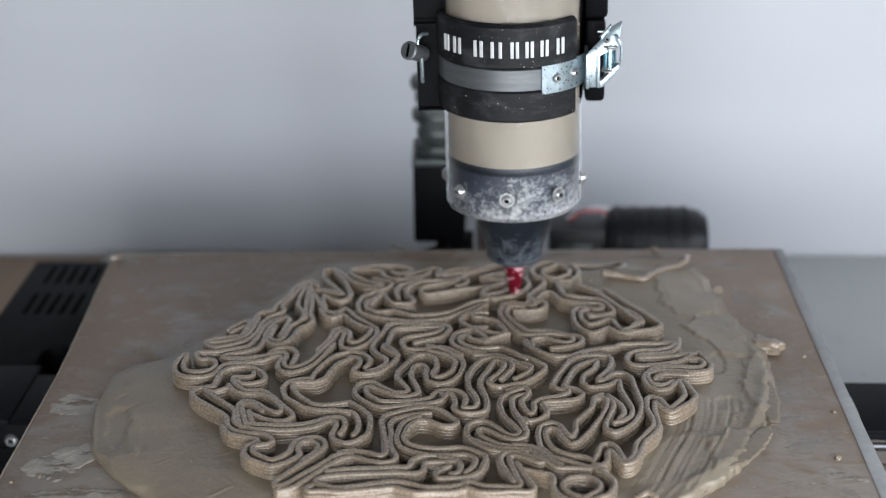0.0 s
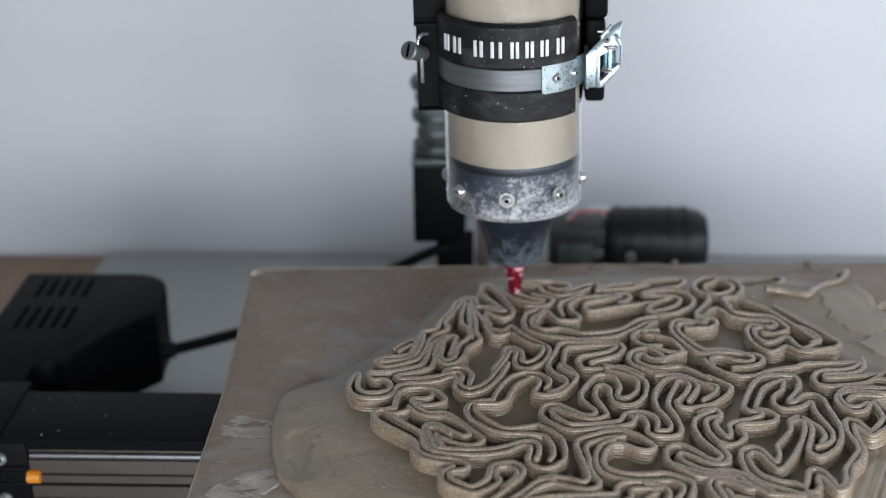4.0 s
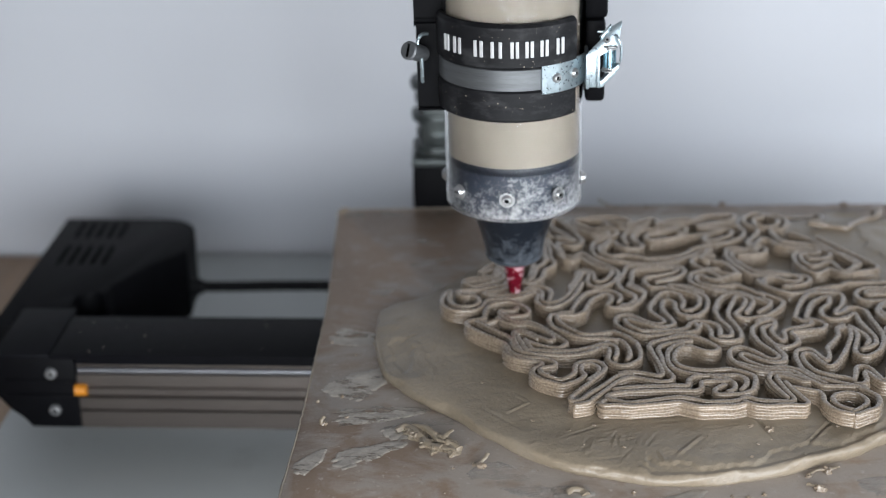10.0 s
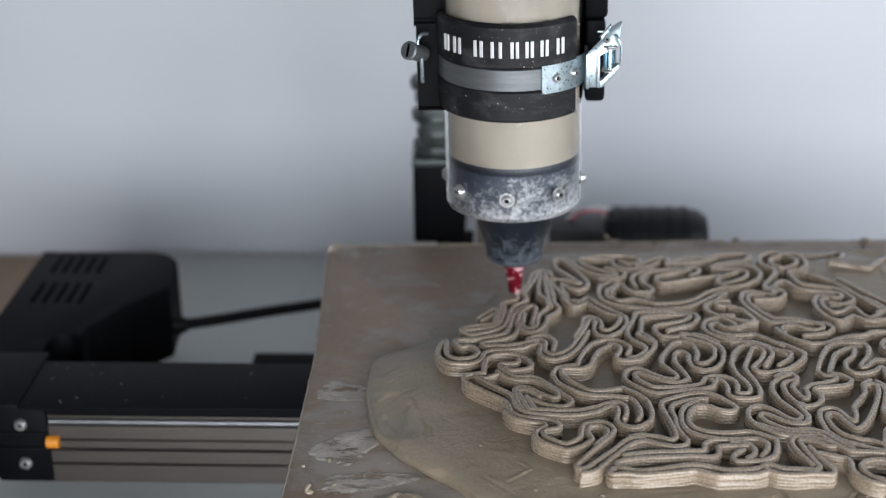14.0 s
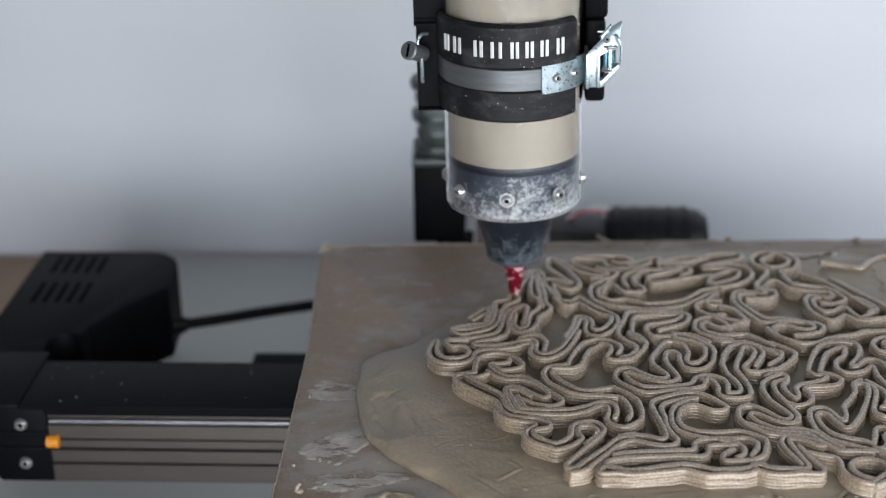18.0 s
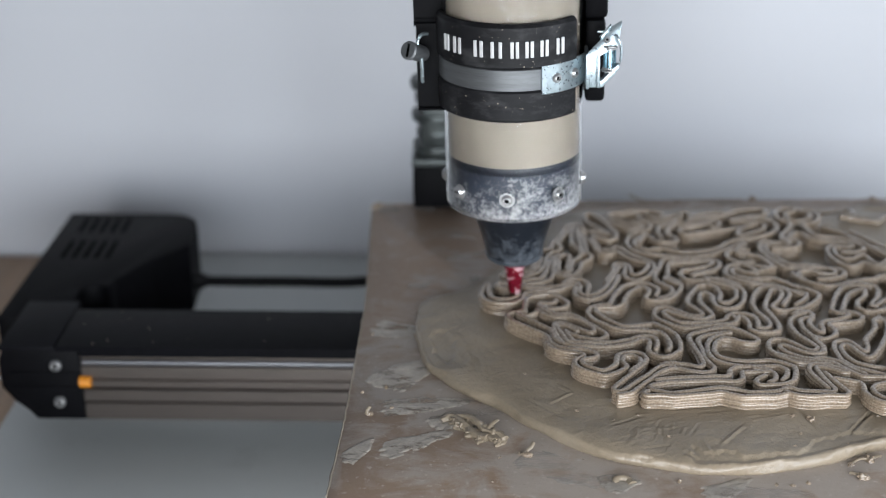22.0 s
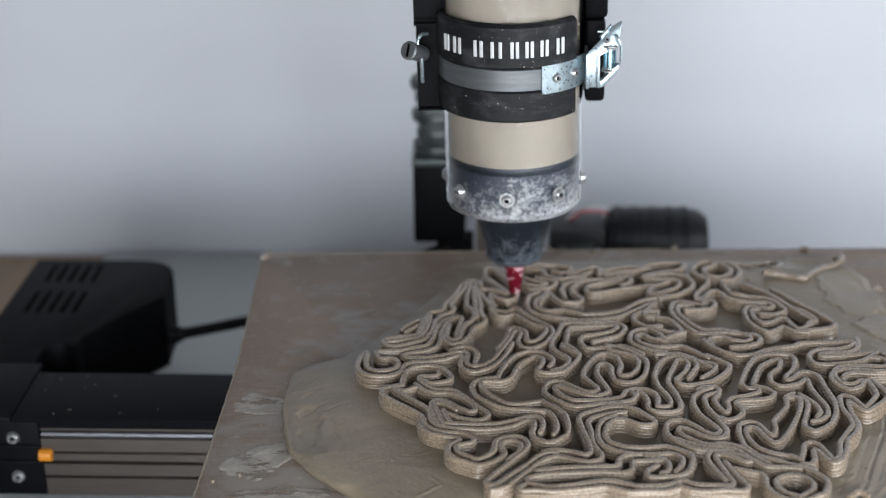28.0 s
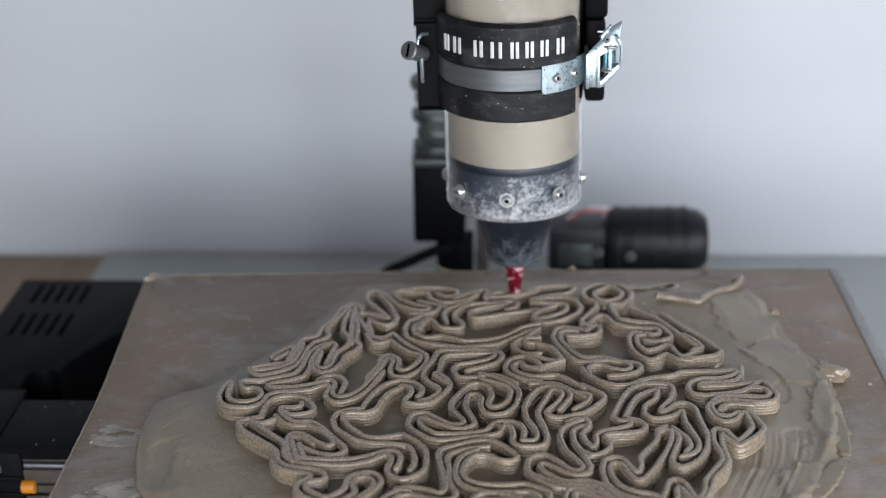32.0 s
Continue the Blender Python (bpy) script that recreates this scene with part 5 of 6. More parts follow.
bead((-142.6, -278.2), (-133.8, -275.1), (-125.6, -263.7), (-114.8, -247.8), (-108.5, -243.5))
bead((-116, -263), (-107.5, -260.4), (-90.7, -258.9), (-73.8, -257.3), (-61.7, -257.8), (-57.4, -254.6), (-56.9, -246.1), (-54.4, -244.8), (-44, -244.6), (-43.3, -245.5))
bead((-116, -256.6), (-102.6, -253.9), (-90.5, -252.9), (-75.9, -251.4), (-66.2, -251.2), (-64.6, -242.6), (-59.5, -237.6), (-57.4, -237.5))
bead((-48.2, -238.7), (-38.9, -240.8), (-37.4, -242.4))
bead((-116, -263), (-121.9, -265.9), (-121.3, -270.8), (-115.9, -273), (-108.8, -275.7), (-98.1, -273.1), (-86.1, -269.4), (-74.1, -266.8), (-64.7, -268.9), (-55.4, -273.3), (-41.1, -271.9), (-31.4, -268.2))
bead((-123.7, -272.5), (-127.2, -276.1), (-124.8, -279.5), (-115.9, -278.6), (-107.7, -279.8), (-95.8, -277.7), (-81.6, -275.1), (-74.9, -272.6), (-67.4, -275.9), (-60.5, -279.2), (-48.6, -277.8), (-39.2, -277.6), (-31.8, -274))
bead((-32.7, -266.8), (-28.8, -265.8), (-20.9, -270.3), (-9.1, -271.2), (0.2, -272.1), (1.9, -267.4), (-0.9, -260.5), (-4.2, -247.4), (-5.7, -237.7), (-2.9, -235.1), (5.2, -238.7), (11.8, -244.6), (14.9, -244.1))
bead((-2.6, -265.9), (-6.9, -255.9), (-9.8, -248.7), (-11.4, -240.3), (-9, -234), (-7, -233.1))
bead((1.2, -233.4), (3.3, -233.8), (10.2, -237.3), (15.8, -241.6))
bead((-31.6, -271.7), (-24.9, -276.1), (-15.7, -277.7), (-3.8, -276.1), (6.8, -276.6), (9.8, -273), (7.9, -267.3), (3.6, -258), (-0.3, -244.9))
bead((4.3, -252), (12.9, -255.4), (19.8, -257.7), (21.4, -263.5), (20.5, -270.5), (23.9, -279.6), (29.1, -284.4), (35.2, -286.5))
bead((-28.5, -217.4), (-22.6, -221.7), (-10.8, -227.8), (1.6, -227.6), (8.7, -229.9), (15.9, -240.9), (23.1, -250.4), (30.4, -250.3), (41.2, -250), (43.2, -250.8))
bead((48.3, -252.7), (50.3, -253.4), (57.3, -261.6), (57.1, -269.7), (53.2, -278.9), (44.3, -283.6), (38.1, -287.8))
bead((-3.3, -222.8), (5.7, -223.7), (13.7, -228.6), (14.7, -230.5))
bead((15.2, -231.5), (18.6, -238.4), (26, -246.8))
bead((36.3, -281.6), (31, -279), (26.9, -273.1), (26.4, -266.2), (31.3, -260.5), (38.8, -258.4), (45.6, -260.6), (49.5, -267.6), (47.5, -274.5), (42, -279.6), (37.6, -283.3))
bead((-209.1, -67.1), (-204.9, -60), (-199.3, -52.7), (-194.7, -52.6), (-195.2, -62.6), (-197.2, -71.6))
bead((-205.8, -71.3), (-201.4, -65.6), (-197.8, -61.3))
bead((-159, 18.3), (-163.7, 10.2), (-167.7, -4.1), (-173.4, -19.7), (-176.1, -25.8), (-172.2, -33.2), (-174.5, -38.5), (-181.8, -44.5), (-185.6, -55.3), (-187.4, -70.9), (-191, -82), (-201.4, -90.3), (-213.4, -95.9), (-220.8, -90.7), (-221.2, -84.8), (-213.5, -80.3), (-203.4, -78.1), (-196.5, -76.1), (-193.9, -62.6), (-191.5, -42.4), (-188, -37.9), (-180.2, -36.3), (-179, -24.3), (-172.7, -8.9), (-168, 10.1), (-161.8, 18.3))
bead((-218, -88), (-207.4, -85.6), (-196.4, -80.7), (-192.3, -73.8), (-189.9, -58.3), (-189.7, -45.3))
bead((-224.3, -106.7), (-224.5, -102), (-211.2, -101.7), (-199.1, -97), (-189.5, -92.8), (-185.9, -81.9), (-183.3, -62.4), (-179.4, -52.3), (-173.3, -47.3))
bead((-205.1, -107.6), (-203, -105), (-191.9, -102.1), (-182.7, -95.3), (-180.3, -84.5), (-180.5, -73.5), (-177.5, -56.6), (-172.4, -49.3), (-169, -44.9), (-165.8, -49.2), (-167.2, -59.2), (-169.5, -77.4))
bead((-175.1, -59.4), (-176.6, -73.4), (-176.3, -80.3), (-171.9, -84.3), (-166.6, -80.1), (-165.5, -67.6), (-163.9, -59.2), (-159.3, -53.4), (-156.2, -44.6), (-158.1, -34.4), (-163.6, -27), (-164, -11.8), (-160.8, 8.7))
bead((-180.5, -73.5), (-178.4, -84.4), (-171.7, -91.1), (-164.4, -86.9), (-159.3, -75.9), (-158, -64.7), (-151, -56.1), (-148.4, -48.8), (-151.9, -41.6), (-152.8, -23.8), (-156.4, 0.8), (-157.1, 13.5))
bead((-154.7, -46.1), (-157.6, -23.9), (-158.7, 5.5))
bead((-166.6, 10.1), (-160.4, 18.3), (-154.5, 16.2), (-153.1, 8.8))
bead((-154, -2.3), (-146.3, -23.7), (-141, -35.5), (-133.9, -39.8))
bead((-154.5, 2.4), (-143.3, 2), (-136.8, -0.4))
bead((-146.6, 0.5), (-143, -1.5), (-134.3, -5), (-130.4, -5.6), (-135, 2.8), (-143.2, 15.4), (-149.9, 26.7), (-150.4, 38.3), (-145, 42.8), (-140.1, 36.1), (-132.2, 18.8), (-125, -3.3), (-126, -12.6), (-131.8, -17.3), (-139, -13.8), (-145.2, -6.8))
bead((-145.2, -6.8), (-145.8, -14.5), (-142.2, -27.6))
bead((-137.1, -36.9), (-131.5, -36.8), (-126.7, -29.3), (-122.8, -35.2), (-117.4, -43.9), (-107.3, -55.2), (-100.2, -63.5), (-100.1, -74.7), (-106.3, -88.4), (-114.8, -95.2), (-122.5, -94.1), (-125.2, -86.1), (-123.1, -72.4), (-124.7, -68.2), (-128.5, -69.7), (-130.8, -80.8), (-135.3, -94.3), (-137.9, -101.1))
bead((-145.4, -32.6), (-140.1, -44.9), (-133.3, -46.2), (-127.2, -39.7), (-122.4, -48.3), (-113.7, -58.2), (-104.1, -63.6), (-106, -73.4), (-110.6, -81.7), (-115.5, -85.9), (-120.2, -83.3), (-118.7, -77.8), (-120.2, -68.1), (-126.5, -62.7), (-131.5, -65.6), (-133, -74.7))
bead((-84.7, 29.5), (-68, 43.1), (-62.4, 46.6), (-58, 41.7), (-60.6, 31.6))
bead((-104.5, 39.1), (-114, 42.3), (-125.6, 43.8), (-129.6, 38.7), (-126.7, 30.4), (-118.3, 22.4), (-109.4, 16), (-101.6, 14.6), (-102.7, 10.7), (-108.9, 8), (-117.5, 11.1), (-126.5, 18.9), (-137.9, 35.2), (-142.8, 41.8))
bead((-104.4, 37.5), (-101.6, 27.6), (-92.9, 22.8), (-84.4, 23), (-73.2, 28.1), (-66.4, 36.5))
bead((-120, 45.6), (-107.2, 49.2), (-94.2, 49.4), (-81.7, 43.9), (-82.1, 36.2), (-90.5, 32.7), (-96.5, 37.6))
bead((-109.9, 24.1), (-98.3, 19.5), (-93.9, 15.4), (-97.6, 6.7), (-105.7, 1.8), (-115.5, 3.2))
bead((-108.1, -3), (-116, -9.3), (-118.4, -23.1), (-115.3, -36.5), (-105.4, -43.6), (-94.5, -47.8), (-78.4, -50.3), (-65.2, -49.2), (-52, -45.5), (-38.8, -33.5), (-29.4, -24.4), (-21.2, -21.3))
bead((-101.9, -2.9), (-106.2, -11.3), (-111.9, -18.5), (-111.1, -29), (-103.2, -36.3), (-92.6, -33.1), (-83, -37.3), (-76.1, -40.7), (-60.1, -39.2), (-46.8, -33.7), (-36.2, -20), (-28, -14.7), (-21.2, -12.1))
bead((-108.3, -21.4), (-104.9, -10.1), (-99, -5), (-95.7, -15.1), (-91.9, -21.1), (-79.7, -20.9), (-76.4, -17.8), (-77.3, -11.7), (-81.8, -4), (-83.5, 3.8), (-78.3, 13.4), (-73, 19.9), (-61.7, 21.8), (-46.3, 23.7), (-44.9, 27))
bead((-88.4, -10.4), (-91.1, 2), (-88.1, 11.6), (-78.6, 19.8), (-73.1, 24.2))
bead((-44.8, 20.5), (-53.2, 18), (-64.3, 12.7), (-71.2, 8.7), (-72.3, 0.8), (-68, -3.8), (-55.6, 0.2), (-39.1, 5.5), (-21, 11.3))
bead((-46.3, 26), (-39.2, 27.1), (-35.7, 22.3), (-37.7, 15.8), (-44.7, 12.4))
bead((-60.6, 31.6), (-56.5, 38.3), (-45.1, 43.6), (-33.6, 47.1), (-27.9, 43.9))
bead((-56.3, 33.3), (-45, 35.2), (-35, 38.1), (-20.7, 44))
bead((-96.2, -71.1), (-93.3, -57.7), (-88.8, -54.8), (-72.9, -55.1), (-58.4, -53.6), (-49.1, -56.9), (-47, -63.9), (-51.4, -73.7), (-61.7, -79.3), (-71.8, -85))
bead((-84.5, -104.2), (-89, -100), (-94.4, -93.5), (-93.7, -89.3))
bead((-90.3, -71.7), (-89.4, -67.5), (-85.8, -61.8), (-72.7, -60.2), (-59.6, -59.3), (-53, -58.4), (-53.2, -64), (-59.3, -69.7), (-69.6, -74), (-78.6, -76.4), (-81.5, -83.8), (-77.8, -94.5), (-63.7, -95.5), (-59.8, -92.1))
bead((-53.5, -91.1), (-48.5, -92.5), (-38.2, -102.8))
bead((-21.3, -34.7), (-32.1, -34.9), (-39.4, -42.3), (-39.3, -51), (-32, -59.3), (-21.5, -59.1))
bead((-21.4, -43.4), (-30.7, -42.1), (-32.1, -37.8), (-28, -30.4), (-21.2, -21.3))
bead((-21.8, -99.9), (-32, -97.5), (-42.2, -89.7), (-45.5, -81.7), (-43.7, -70.7), (-37.2, -63.7), (-30.7, -62.1), (-25.5, -67.6), (-21.6, -75.8))
bead((-21.8, -92), (-29.4, -92.1), (-37.1, -86.9), (-40.4, -80.3), (-38.5, -73.4), (-34.6, -71.9), (-32, -78.7), (-21.7, -82.6))
bead((-29.3, 42.2), (-19.2, 50.8), (-4.8, 54.5), (6.1, 54.7), (8.1, 49.6), (4.2, 41.1), (-8, 37.6), (-19.4, 32.4), (-25.8, 29))
bead((-25.1, 27.3), (-15.1, 32.5), (-2.3, 34.3), (7.5, 29.6), (11.9, 16.7), (8.1, 5.5), (-3.3, -5.6), (-15.7, -10.5), (-23.9, -6), (-25.2, 0.2), (-21, 8.1), (-12.6, 14.6), (-7.6, 17.9))
bead((-25.1, 25.7), (-15.3, 22.6), (-2.6, 22.9), (1.5, 16.5), (-3, 6.9), (-14.2, -1.2), (-21.1, -2.9))
bead((34.1, 53.5), (31.5, 58.5), (22.7, 56.7), (15.2, 48), (13.4, 37.9), (17.3, 29.8), (22.8, 25), (23.1, 16.9), (17.8, 7.3), (10.5, -5.4), (10.9, -13.1), (14.9, -16), (15.2, -23.5), (7.3, -19.2), (-3.5, -16.4), (-9, -21), (-11.2, -31.5), (-8.8, -44.6), (-3.2, -58.8), (3.1, -69.8), (12.1, -71), (25.2, -68), (36.7, -70.5), (45.6, -71.7), (48.4, -78.5), (44.7, -85.3), (35.5, -89.5), (25.3, -91))
bead((34.1, 53.5), (29.5, 48.3), (23.7, 44.8), (21.9, 38.1), (24.4, 29.9), (32.7, 27.4), (41.6, 33.5), (44.2, 41.8), (41, 48.5), (36.9, 51.8), (38.7, 57.6), (45.6, 53.7), (50.7, 43.6), (50, 33.7), (43.8, 23.7), (33.9, 21.9), (32.9, 17.1), (35.7, 4.4), (38, -3.3), (48.8, -6.2), (62.2, -9), (68.5, -15), (73.9, -29.8), (72.2, -34.3), (62.5, -38.9), (54.6, -37.6))
bead((15.6, -14.5), (22.3, -15.9), (23.4, -23.4), (19, -29.4), (10.9, -31.1), (0.2, -31.3))
bead((5.8, -23.1), (-2.3, -22.4), (-5.8, -26.9), (-6, -35.8), (-1.6, -50.2), (4.6, -61.4), (9.7, -65.5), (21.5, -63.9), (34.2, -69.2), (40.9, -74.5), (41.2, -80), (35.9, -82.8), (27.1, -80.2), (21, -74.9), (14.5, -75.1), (11.1, -80.6), (12.5, -87.6))
bead((10.2, -13.1), (17.2, -9.9), (21.7, -0.5), (25.9, 2.7), (29.8, -1.9), (33.5, -11.1), (42.7, -15.5), (54.8, -16.8), (64.2, -18.1), (66.3, -25.5), (60.7, -28.6), (56.9, -25.7))
bead((52.8, -25.8), (47.5, -24.4), (42.9, -33.4), (43.2, -49.3), (47.7, -60.6), (55, -67.4), (63.1, -63), (66.9, -57.4), (73.3, -65.6), (83.4, -67.6))
bead((54, -28.7), (48.4, -31.8), (48.8, -44.9), (53.5, -53.4), (61.6, -50.4), (68.8, -43.1), (72.5, -45.9), (74.1, -57.2), (77.4, -62.7), (82.9, -59.8), (88.9, -52.7))
bead((48.8, 14.2), (52.7, 11.1), (63.1, 1.8), (70.4, -8.9), (77.3, -22.3), (89.6, -45.5))
bead((-28.4, -61), (-25.5, -62), (-17.7, -67.5), (-7.3, -70), (-6.6, -64.4), (-12.2, -50.4), (-17.4, -46.2), (-22.6, -44.7))
bead((-25.5, -80), (-19.1, -78.5), (-12.6, -72.9), (-5.3, -68.6))
bead((86.1, -52.6), (87.9, -49.9), (94, -48.3), (92.4, -44), (86.9, -34), (82.5, -27.1))
bead((80.7, -65.7), (89, -63.9), (102.5, -59.5), (106.4, -53.7), (105.6, -49.5), (97.2, -36.7), (88.1, -22.1), (78.7, -7.2), (70.4, 6.7))


def motions():
    """The board travels sideways and in depth under the nozzle; the rail travels in depth alone."""
    rows = [
        (0, 0.0000, -0.0000), (0.1, -0.0060, -0.0053), (0.2, -0.0092, -0.0123), (0.3, -0.0091, -0.0196), (0.4, -0.0061, -0.0270), (0.5, 0.0014, -0.0304),
        (1, -0.0019, -0.0400), (1.1, -0.0072, -0.0460), (1.2, -0.0064, -0.0540), (1.3, 0.0028, -0.0536), (1.4, 0.0117, -0.0515), (1.5, 0.0203, -0.0485),
        (1.6, 0.0255, -0.0448), (1.7, 0.0313, -0.0468), (1.8, 0.0377, -0.0471), (1.9, 0.0443, -0.0459), (2, 0.0505, -0.0438), (2.1, 0.0556, -0.0411),
        (2.2, 0.0599, -0.0374), (2.3, 0.0650, -0.0367), (2.4, 0.0705, -0.0372), (2.5, 0.0760, -0.0382), (3, 0.0828, -0.0368), (3.1, 0.0803, -0.0428),
        (3.2, 0.0855, -0.0475), (3.3, 0.0934, -0.0505), (3.4, 0.1020, -0.0502), (3.5, 0.1104, -0.0491), (3.6, 0.1179, -0.0470), (3.7, 0.1247, -0.0442),
        (3.8, 0.1301, -0.0397), (3.9, 0.1283, -0.0326), (4, 0.1237, -0.0270), (4.1, 0.1182, -0.0219), (4.2, 0.1122, -0.0175), (4.3, 0.1052, -0.0155),
        (4.4, 0.1059, -0.0106), (4.5, 0.1131, -0.0093), (4.6, 0.1202, -0.0120), (4.7, 0.1261, -0.0170), (4.8, 0.1313, -0.0225), (4.9, 0.1358, -0.0287),
        (5, 0.1403, -0.0349), (5.1, 0.1449, -0.0409), (5.2, 0.1507, -0.0410), (5.3, 0.1536, -0.0348), (5.4, 0.1535, -0.0272), (5.5, 0.1499, -0.0207),
        (5.6, 0.1465, -0.0161), (5.7, 0.1431, -0.0115), (5.8, 0.1395, -0.0070), (5.9, 0.1373, -0.0023), (6, 0.1382, 0.0031), (6.1, 0.1420, 0.0038),
        (6.2, 0.1457, 0.0058), (6.3, 0.1482, 0.0092), (6.4, 0.1504, 0.0128), (6.5, 0.1488, 0.0168), (6.6, 0.1460, 0.0241), (6.7, 0.1429, 0.0312),
        (6.8, 0.1383, 0.0370), (6.9, 0.1324, 0.0381), (7, 0.1282, 0.0323), (7.1, 0.1239, 0.0344), (7.2, 0.1198, 0.0416), (7.3, 0.1149, 0.0482),
        (7.4, 0.1096, 0.0545), (7.5, 0.1044, 0.0609), (7.6, 0.1024, 0.0675), (7.7, 0.1050, 0.0751), (7.8, 0.1097, 0.0816), (7.9, 0.1165, 0.0808),
        (8, 0.1153, 0.0722), (8.1, 0.1178, 0.0658), (8.2, 0.1242, 0.0617), (8.3, 0.1313, 0.0632), (8.4, 0.1346, 0.0696), (8.5, 0.1331, 0.0726),
        (8.6, 0.1344, 0.0794), (8.7, 0.1371, 0.0869), (8.8, 0.1410, 0.0939), (8.9, 0.1401, 0.1017), (9, 0.1432, 0.1091), (9.1, 0.1453, 0.1147),
        (9.2, 0.1489, 0.1194), (9.3, 0.1535, 0.1225), (9.4, 0.1568, 0.1170), (9.5, 0.1552, 0.1094), (9.6, 0.1577, 0.1012), (9.7, 0.1641, 0.0960),
        (9.8, 0.1717, 0.0970), (9.9, 0.1765, 0.1023), (10, 0.1815, 0.1065), (10.1, 0.1876, 0.1083), (10.2, 0.1937, 0.1098), (10.3, 0.2000, 0.1100),
        (10.4, 0.2052, 0.1078), (10.5, 0.2009, 0.1023), (10.6, 0.1930, 0.0995), (10.7, 0.1859, 0.0948), (10.8, 0.1832, 0.0872), (10.9, 0.1820, 0.0792),
        (11, 0.1814, 0.0712), (11.5, 0.1770, 0.0654), (11.6, 0.1777, 0.0709), (11.7, 0.1761, 0.0754), (11.8, 0.1715, 0.0787), (11.9, 0.1659, 0.0801),
        (12, 0.1618, 0.0777), (12.1, 0.1602, 0.0706), (12.2, 0.1574, 0.0641), (12.3, 0.1522, 0.0587), (12.4, 0.1494, 0.0519), (12.5, 0.1525, 0.0455),
        (12.6, 0.1539, 0.0375), (12.7, 0.1553, 0.0296), (12.8, 0.1563, 0.0216), (12.9, 0.1570, 0.0136), (13, 0.1577, 0.0056), (13.1, 0.1584, 0.0010),
        (13.2, 0.1590, -0.0037), (13.3, 0.1607, -0.0076), (13.4, 0.1643, -0.0108), (13.5, 0.1669, -0.0148), (13.6, 0.1712, -0.0079), (13.7, 0.1733, -0.0000),
        (13.8, 0.1755, 0.0079), (13.9, 0.1785, 0.0155), (14, 0.1817, 0.0230), (14.1, 0.1826, 0.0307), (14.2, 0.1835, 0.0378), (14.3, 0.1903, 0.0399),
        (14.4, 0.1927, 0.0469), (14.5, 0.1929, 0.0548), (14.6, 0.1942, 0.0602), (14.7, 0.1956, 0.0656), (14.8, 0.1970, 0.0710), (14.9, 0.1961, 0.0669),
        (15, 0.1951, 0.0614), (15.1, 0.1949, 0.0559), (15.2, 0.1970, 0.0527), (15.3, 0.2013, 0.0553), (15.4, 0.2047, 0.0597), (15.5, 0.2075, 0.0644),
        (15.6, 0.2075, 0.0690), (15.7, 0.2041, 0.0691), (15.8, 0.2007, 0.0647), (15.9, 0.1977, 0.0623), (16, 0.1972, 0.0678), (16.1, 0.1967, 0.0734),
        (16.2, 0.1992, 0.0769), (16.3, 0.2046, 0.0784), (16.4, 0.2100, 0.0795), (16.5, 0.2153, 0.0796), (16.6, 0.2214, 0.0831), (16.7, 0.2221, 0.0895),
        (16.8, 0.2157, 0.0936), (16.9, 0.2089, 0.0919), (17, 0.2019, 0.0885), (17.1, 0.1962, 0.0833), (17.2, 0.1917, 0.0774), (17.3, 0.1898, 0.0696),
        (17.4, 0.1891, 0.0616), (17.5, 0.1887, 0.0535), (17.6, 0.1879, 0.0459), (17.7, 0.1803, 0.0443), (17.8, 0.1743, 0.0388), (17.9, 0.1728, 0.0311),
        (18, 0.1754, 0.0236), (18.1, 0.1725, 0.0166), (18.2, 0.1698, 0.0095), (18.3, 0.1672, 0.0025), (18.4, 0.1652, -0.0048), (18.5, 0.1627, -0.0119),
        (18.6, 0.1617, -0.0052), (18.7, 0.1635, 0.0022), (18.8, 0.1652, 0.0095), (18.9, 0.1656, 0.0170), (19, 0.1659, 0.0245), (19.1, 0.1632, 0.0312),
        (19.2, 0.1592, 0.0376), (19.3, 0.1580, 0.0450), (19.4, 0.1607, 0.0520), (19.5, 0.1651, 0.0579), (19.6, 0.1663, 0.0638), (19.7, 0.1662, 0.0703),
        (19.8, 0.1655, 0.0769), (19.9, 0.1695, 0.0776), (20, 0.1733, 0.0737), (20.1, 0.1718, 0.0673), (20.2, 0.1723, 0.0618), (20.3, 0.1763, 0.0581),
        (20.4, 0.1779, 0.0524), (20.5, 0.1773, 0.0468), (20.6, 0.1815, 0.0535), (20.7, 0.1841, 0.0612), (20.8, 0.1851, 0.0692), (20.9, 0.1862, 0.0773),
        (21, 0.1881, 0.0852), (21.1, 0.1903, 0.0928), (21.2, 0.1968, 0.0965), (21.3, 0.2034, 0.0999), (21.4, 0.2100, 0.1030), (21.5, 0.2172, 0.1036),
        (21.6, 0.2120, 0.1037), (21.7, 0.2086, 0.1074), (21.8, 0.2100, 0.1115), (21.9, 0.2115, 0.1157), (22, 0.2110, 0.1203), (22.1, 0.2113, 0.1273),
        (22.2, 0.2169, 0.1313), (22.3, 0.2241, 0.1311), (22.4, 0.2294, 0.1259), (22.5, 0.2309, 0.1182), (22.6, 0.2310, 0.1106), (22.7, 0.2328, 0.1043),
        (22.8, 0.2363, 0.1130), (22.9, 0.2379, 0.1222), (23, 0.2376, 0.1313), (23.1, 0.2337, 0.1376), (23.2, 0.2267, 0.1410), (23.3, 0.2184, 0.1409),
        (23.4, 0.2104, 0.1381), (23.5, 0.2048, 0.1318), (23.6, 0.2033, 0.1244), (23.7, 0.1985, 0.1187), (23.8, 0.1912, 0.1175), (23.9, 0.1838, 0.1160),
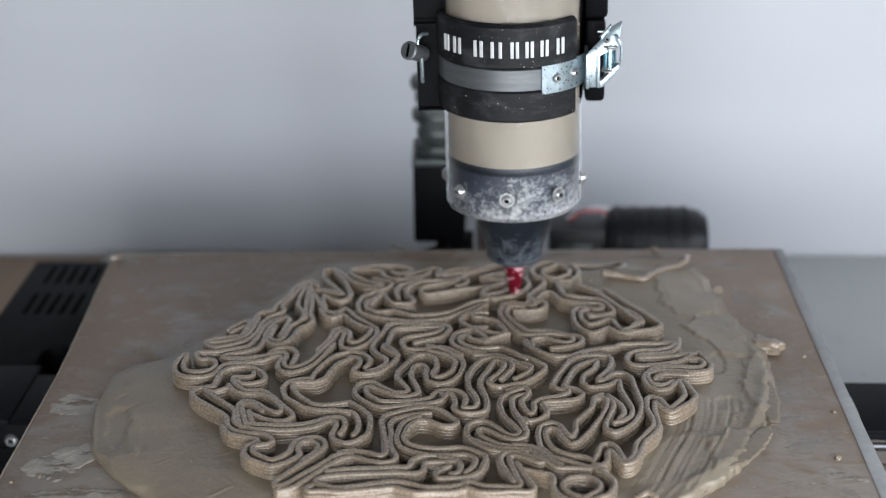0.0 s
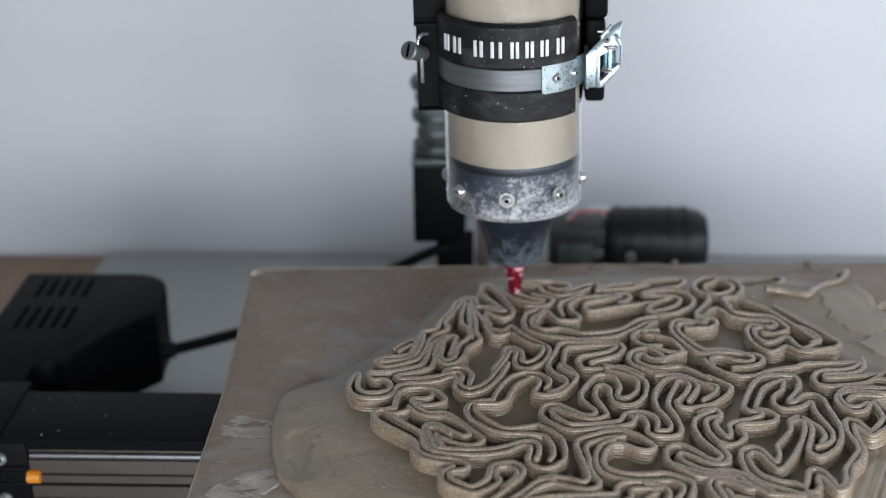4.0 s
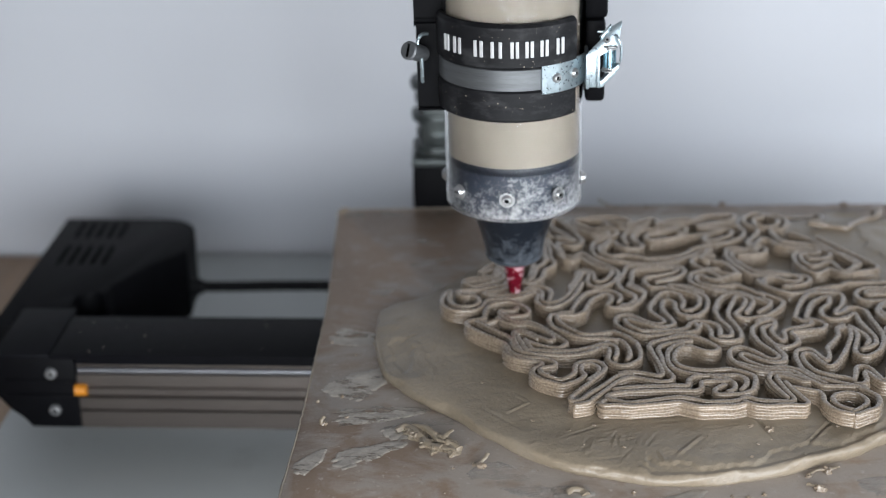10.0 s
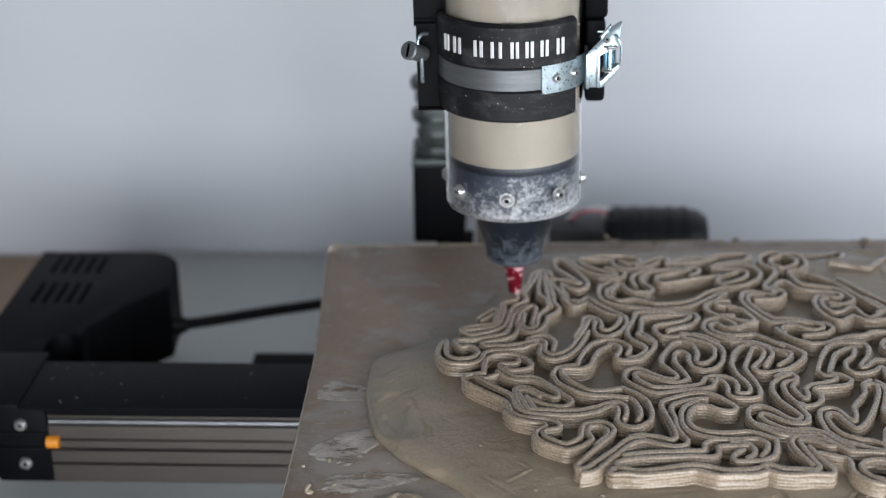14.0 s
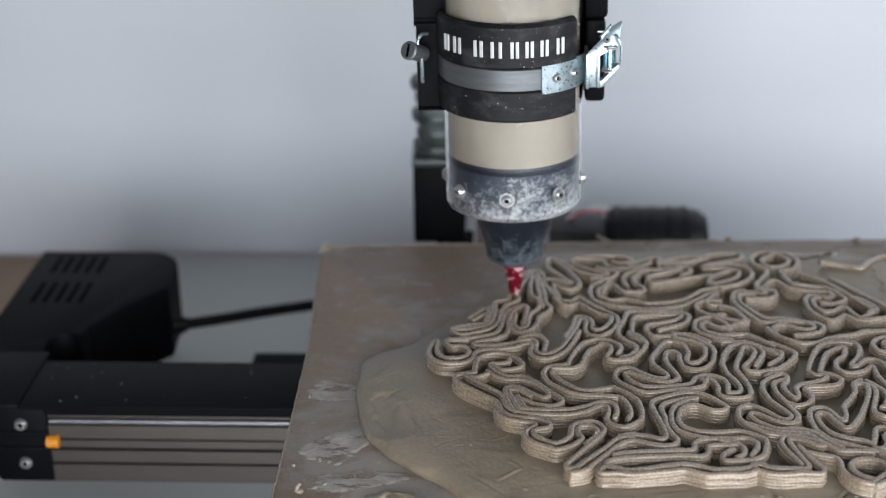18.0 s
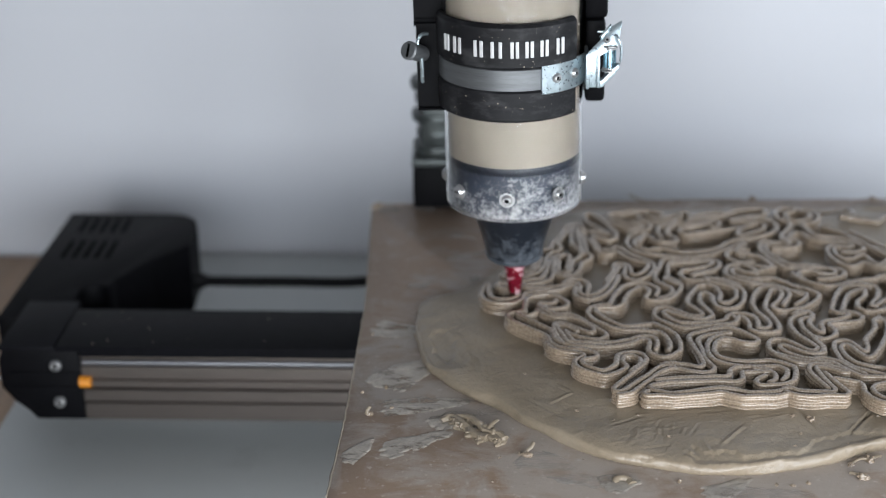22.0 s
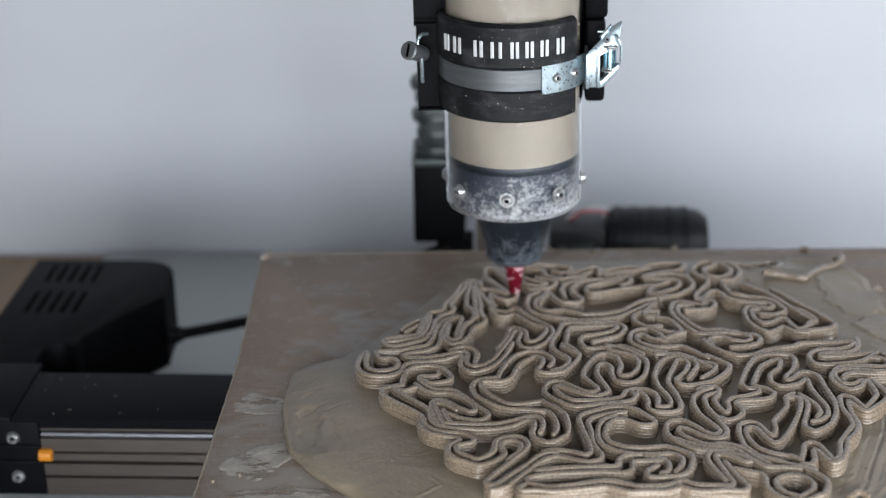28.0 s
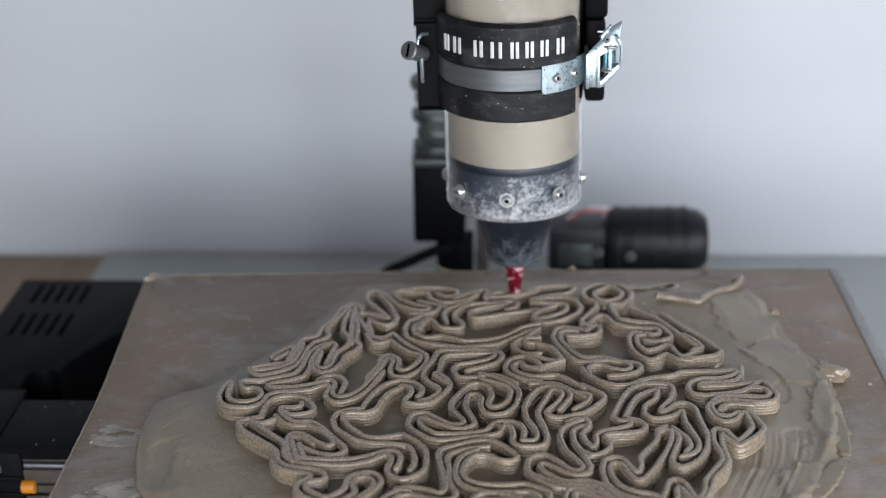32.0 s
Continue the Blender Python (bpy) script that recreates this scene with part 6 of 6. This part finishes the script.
        (24, 0.1764, 0.1144), (24.1, 0.1714, 0.1111), (24.2, 0.1665, 0.1079), (24.3, 0.1632, 0.1112), (24.4, 0.1648, 0.1172), (24.5, 0.1646, 0.1235),
        (24.6, 0.1607, 0.1296), (24.7, 0.1537, 0.1315), (24.8, 0.1472, 0.1275), (24.9, 0.1424, 0.1214), (25, 0.1383, 0.1147), (25.1, 0.1349, 0.1068),
        (25.2, 0.1318, 0.0989), (25.3, 0.1290, 0.0908), (25.4, 0.1300, 0.0833), (25.5, 0.1273, 0.0752), (25.6, 0.1301, 0.0703), (25.7, 0.1274, 0.0643),
        (25.8, 0.1217, 0.0649), (25.9, 0.1179, 0.0703), (26, 0.1169, 0.0773), (26.1, 0.1175, 0.0836), (26.2, 0.1117, 0.0837), (26.3, 0.1073, 0.0783),
        (26.4, 0.1043, 0.0719), (26.5, 0.1030, 0.0649), (26.6, 0.1075, 0.0605), (26.7, 0.1135, 0.0566), (26.8, 0.1183, 0.0512), (26.9, 0.1227, 0.0455),
        (27, 0.1268, 0.0401), (27.1, 0.1337, 0.0385), (27.2, 0.1385, 0.0341), (27.3, 0.1414, 0.0275), (27.4, 0.1434, 0.0206), (27.5, 0.1454, 0.0137),
        (27.6, 0.1452, 0.0057), (27.7, 0.1404, 0.0111), (27.8, 0.1342, 0.0147), (27.9, 0.1284, 0.0114), (28, 0.1269, 0.0039), (28.1, 0.1312, -0.0028),
        (28.2, 0.1359, -0.0093), (28.3, 0.1407, -0.0157), (28.4, 0.1452, -0.0223), (28.5, 0.1484, -0.0293), (28.6, 0.1487, -0.0379), (28.7, 0.1420, -0.0403),
        (28.8, 0.1369, -0.0323), (28.9, 0.1321, -0.0242), (29, 0.1272, -0.0160), (29.1, 0.1205, -0.0099), (29.2, 0.1161, -0.0033), (29.3, 0.1068, -0.0030),
        (29.4, 0.0987, -0.0081), (29.5, 0.0946, -0.0165), (30, 0.1251, -0.0407), (30.1, 0.1194, -0.0436), (30.2, 0.1127, -0.0458), (30.3, 0.1059, -0.0473),
        (30.4, 0.0989, -0.0474), (30.5, 0.0923, -0.0456), (30.6, 0.0835, -0.0423), (30.7, 0.0818, -0.0346), (30.8, 0.0879, -0.0313), (30.9, 0.0933, -0.0354),
        (31, 0.1000, -0.0342), (31.1, 0.0948, -0.0272), (31.2, 0.0867, -0.0243), (31.3, 0.0809, -0.0304), (31.4, 0.0740, -0.0353), (31.5, 0.0671, -0.0402),
        (31.6, 0.0607, -0.0423), (31.7, 0.0587, -0.0373), (31.8, 0.0538, -0.0345), (31.9, 0.0459, -0.0372), (32, 0.0381, -0.0407),
    ]
    for ob, o, along in ((board, BOARD, 1), (slab, SLAB, 1), (clay_print, PRINT, 1), (carriage, CARRIAGE, 1), (rail, RAIL, 0)):
        walk(ob, [(t, pose(o[0] + x * along, o[1] + y, o[2])) for t, x, y in rows])
    # The motor cable swings on its gland as the rail nears or leaves the wall.
    walk(cable, [(t, pose(*CABLE, 0, 0, (0.112 - y) * 225)) for t, x, y in rows])


extruder.rotation_euler = (0, radians(-1.0), 0)
motions()
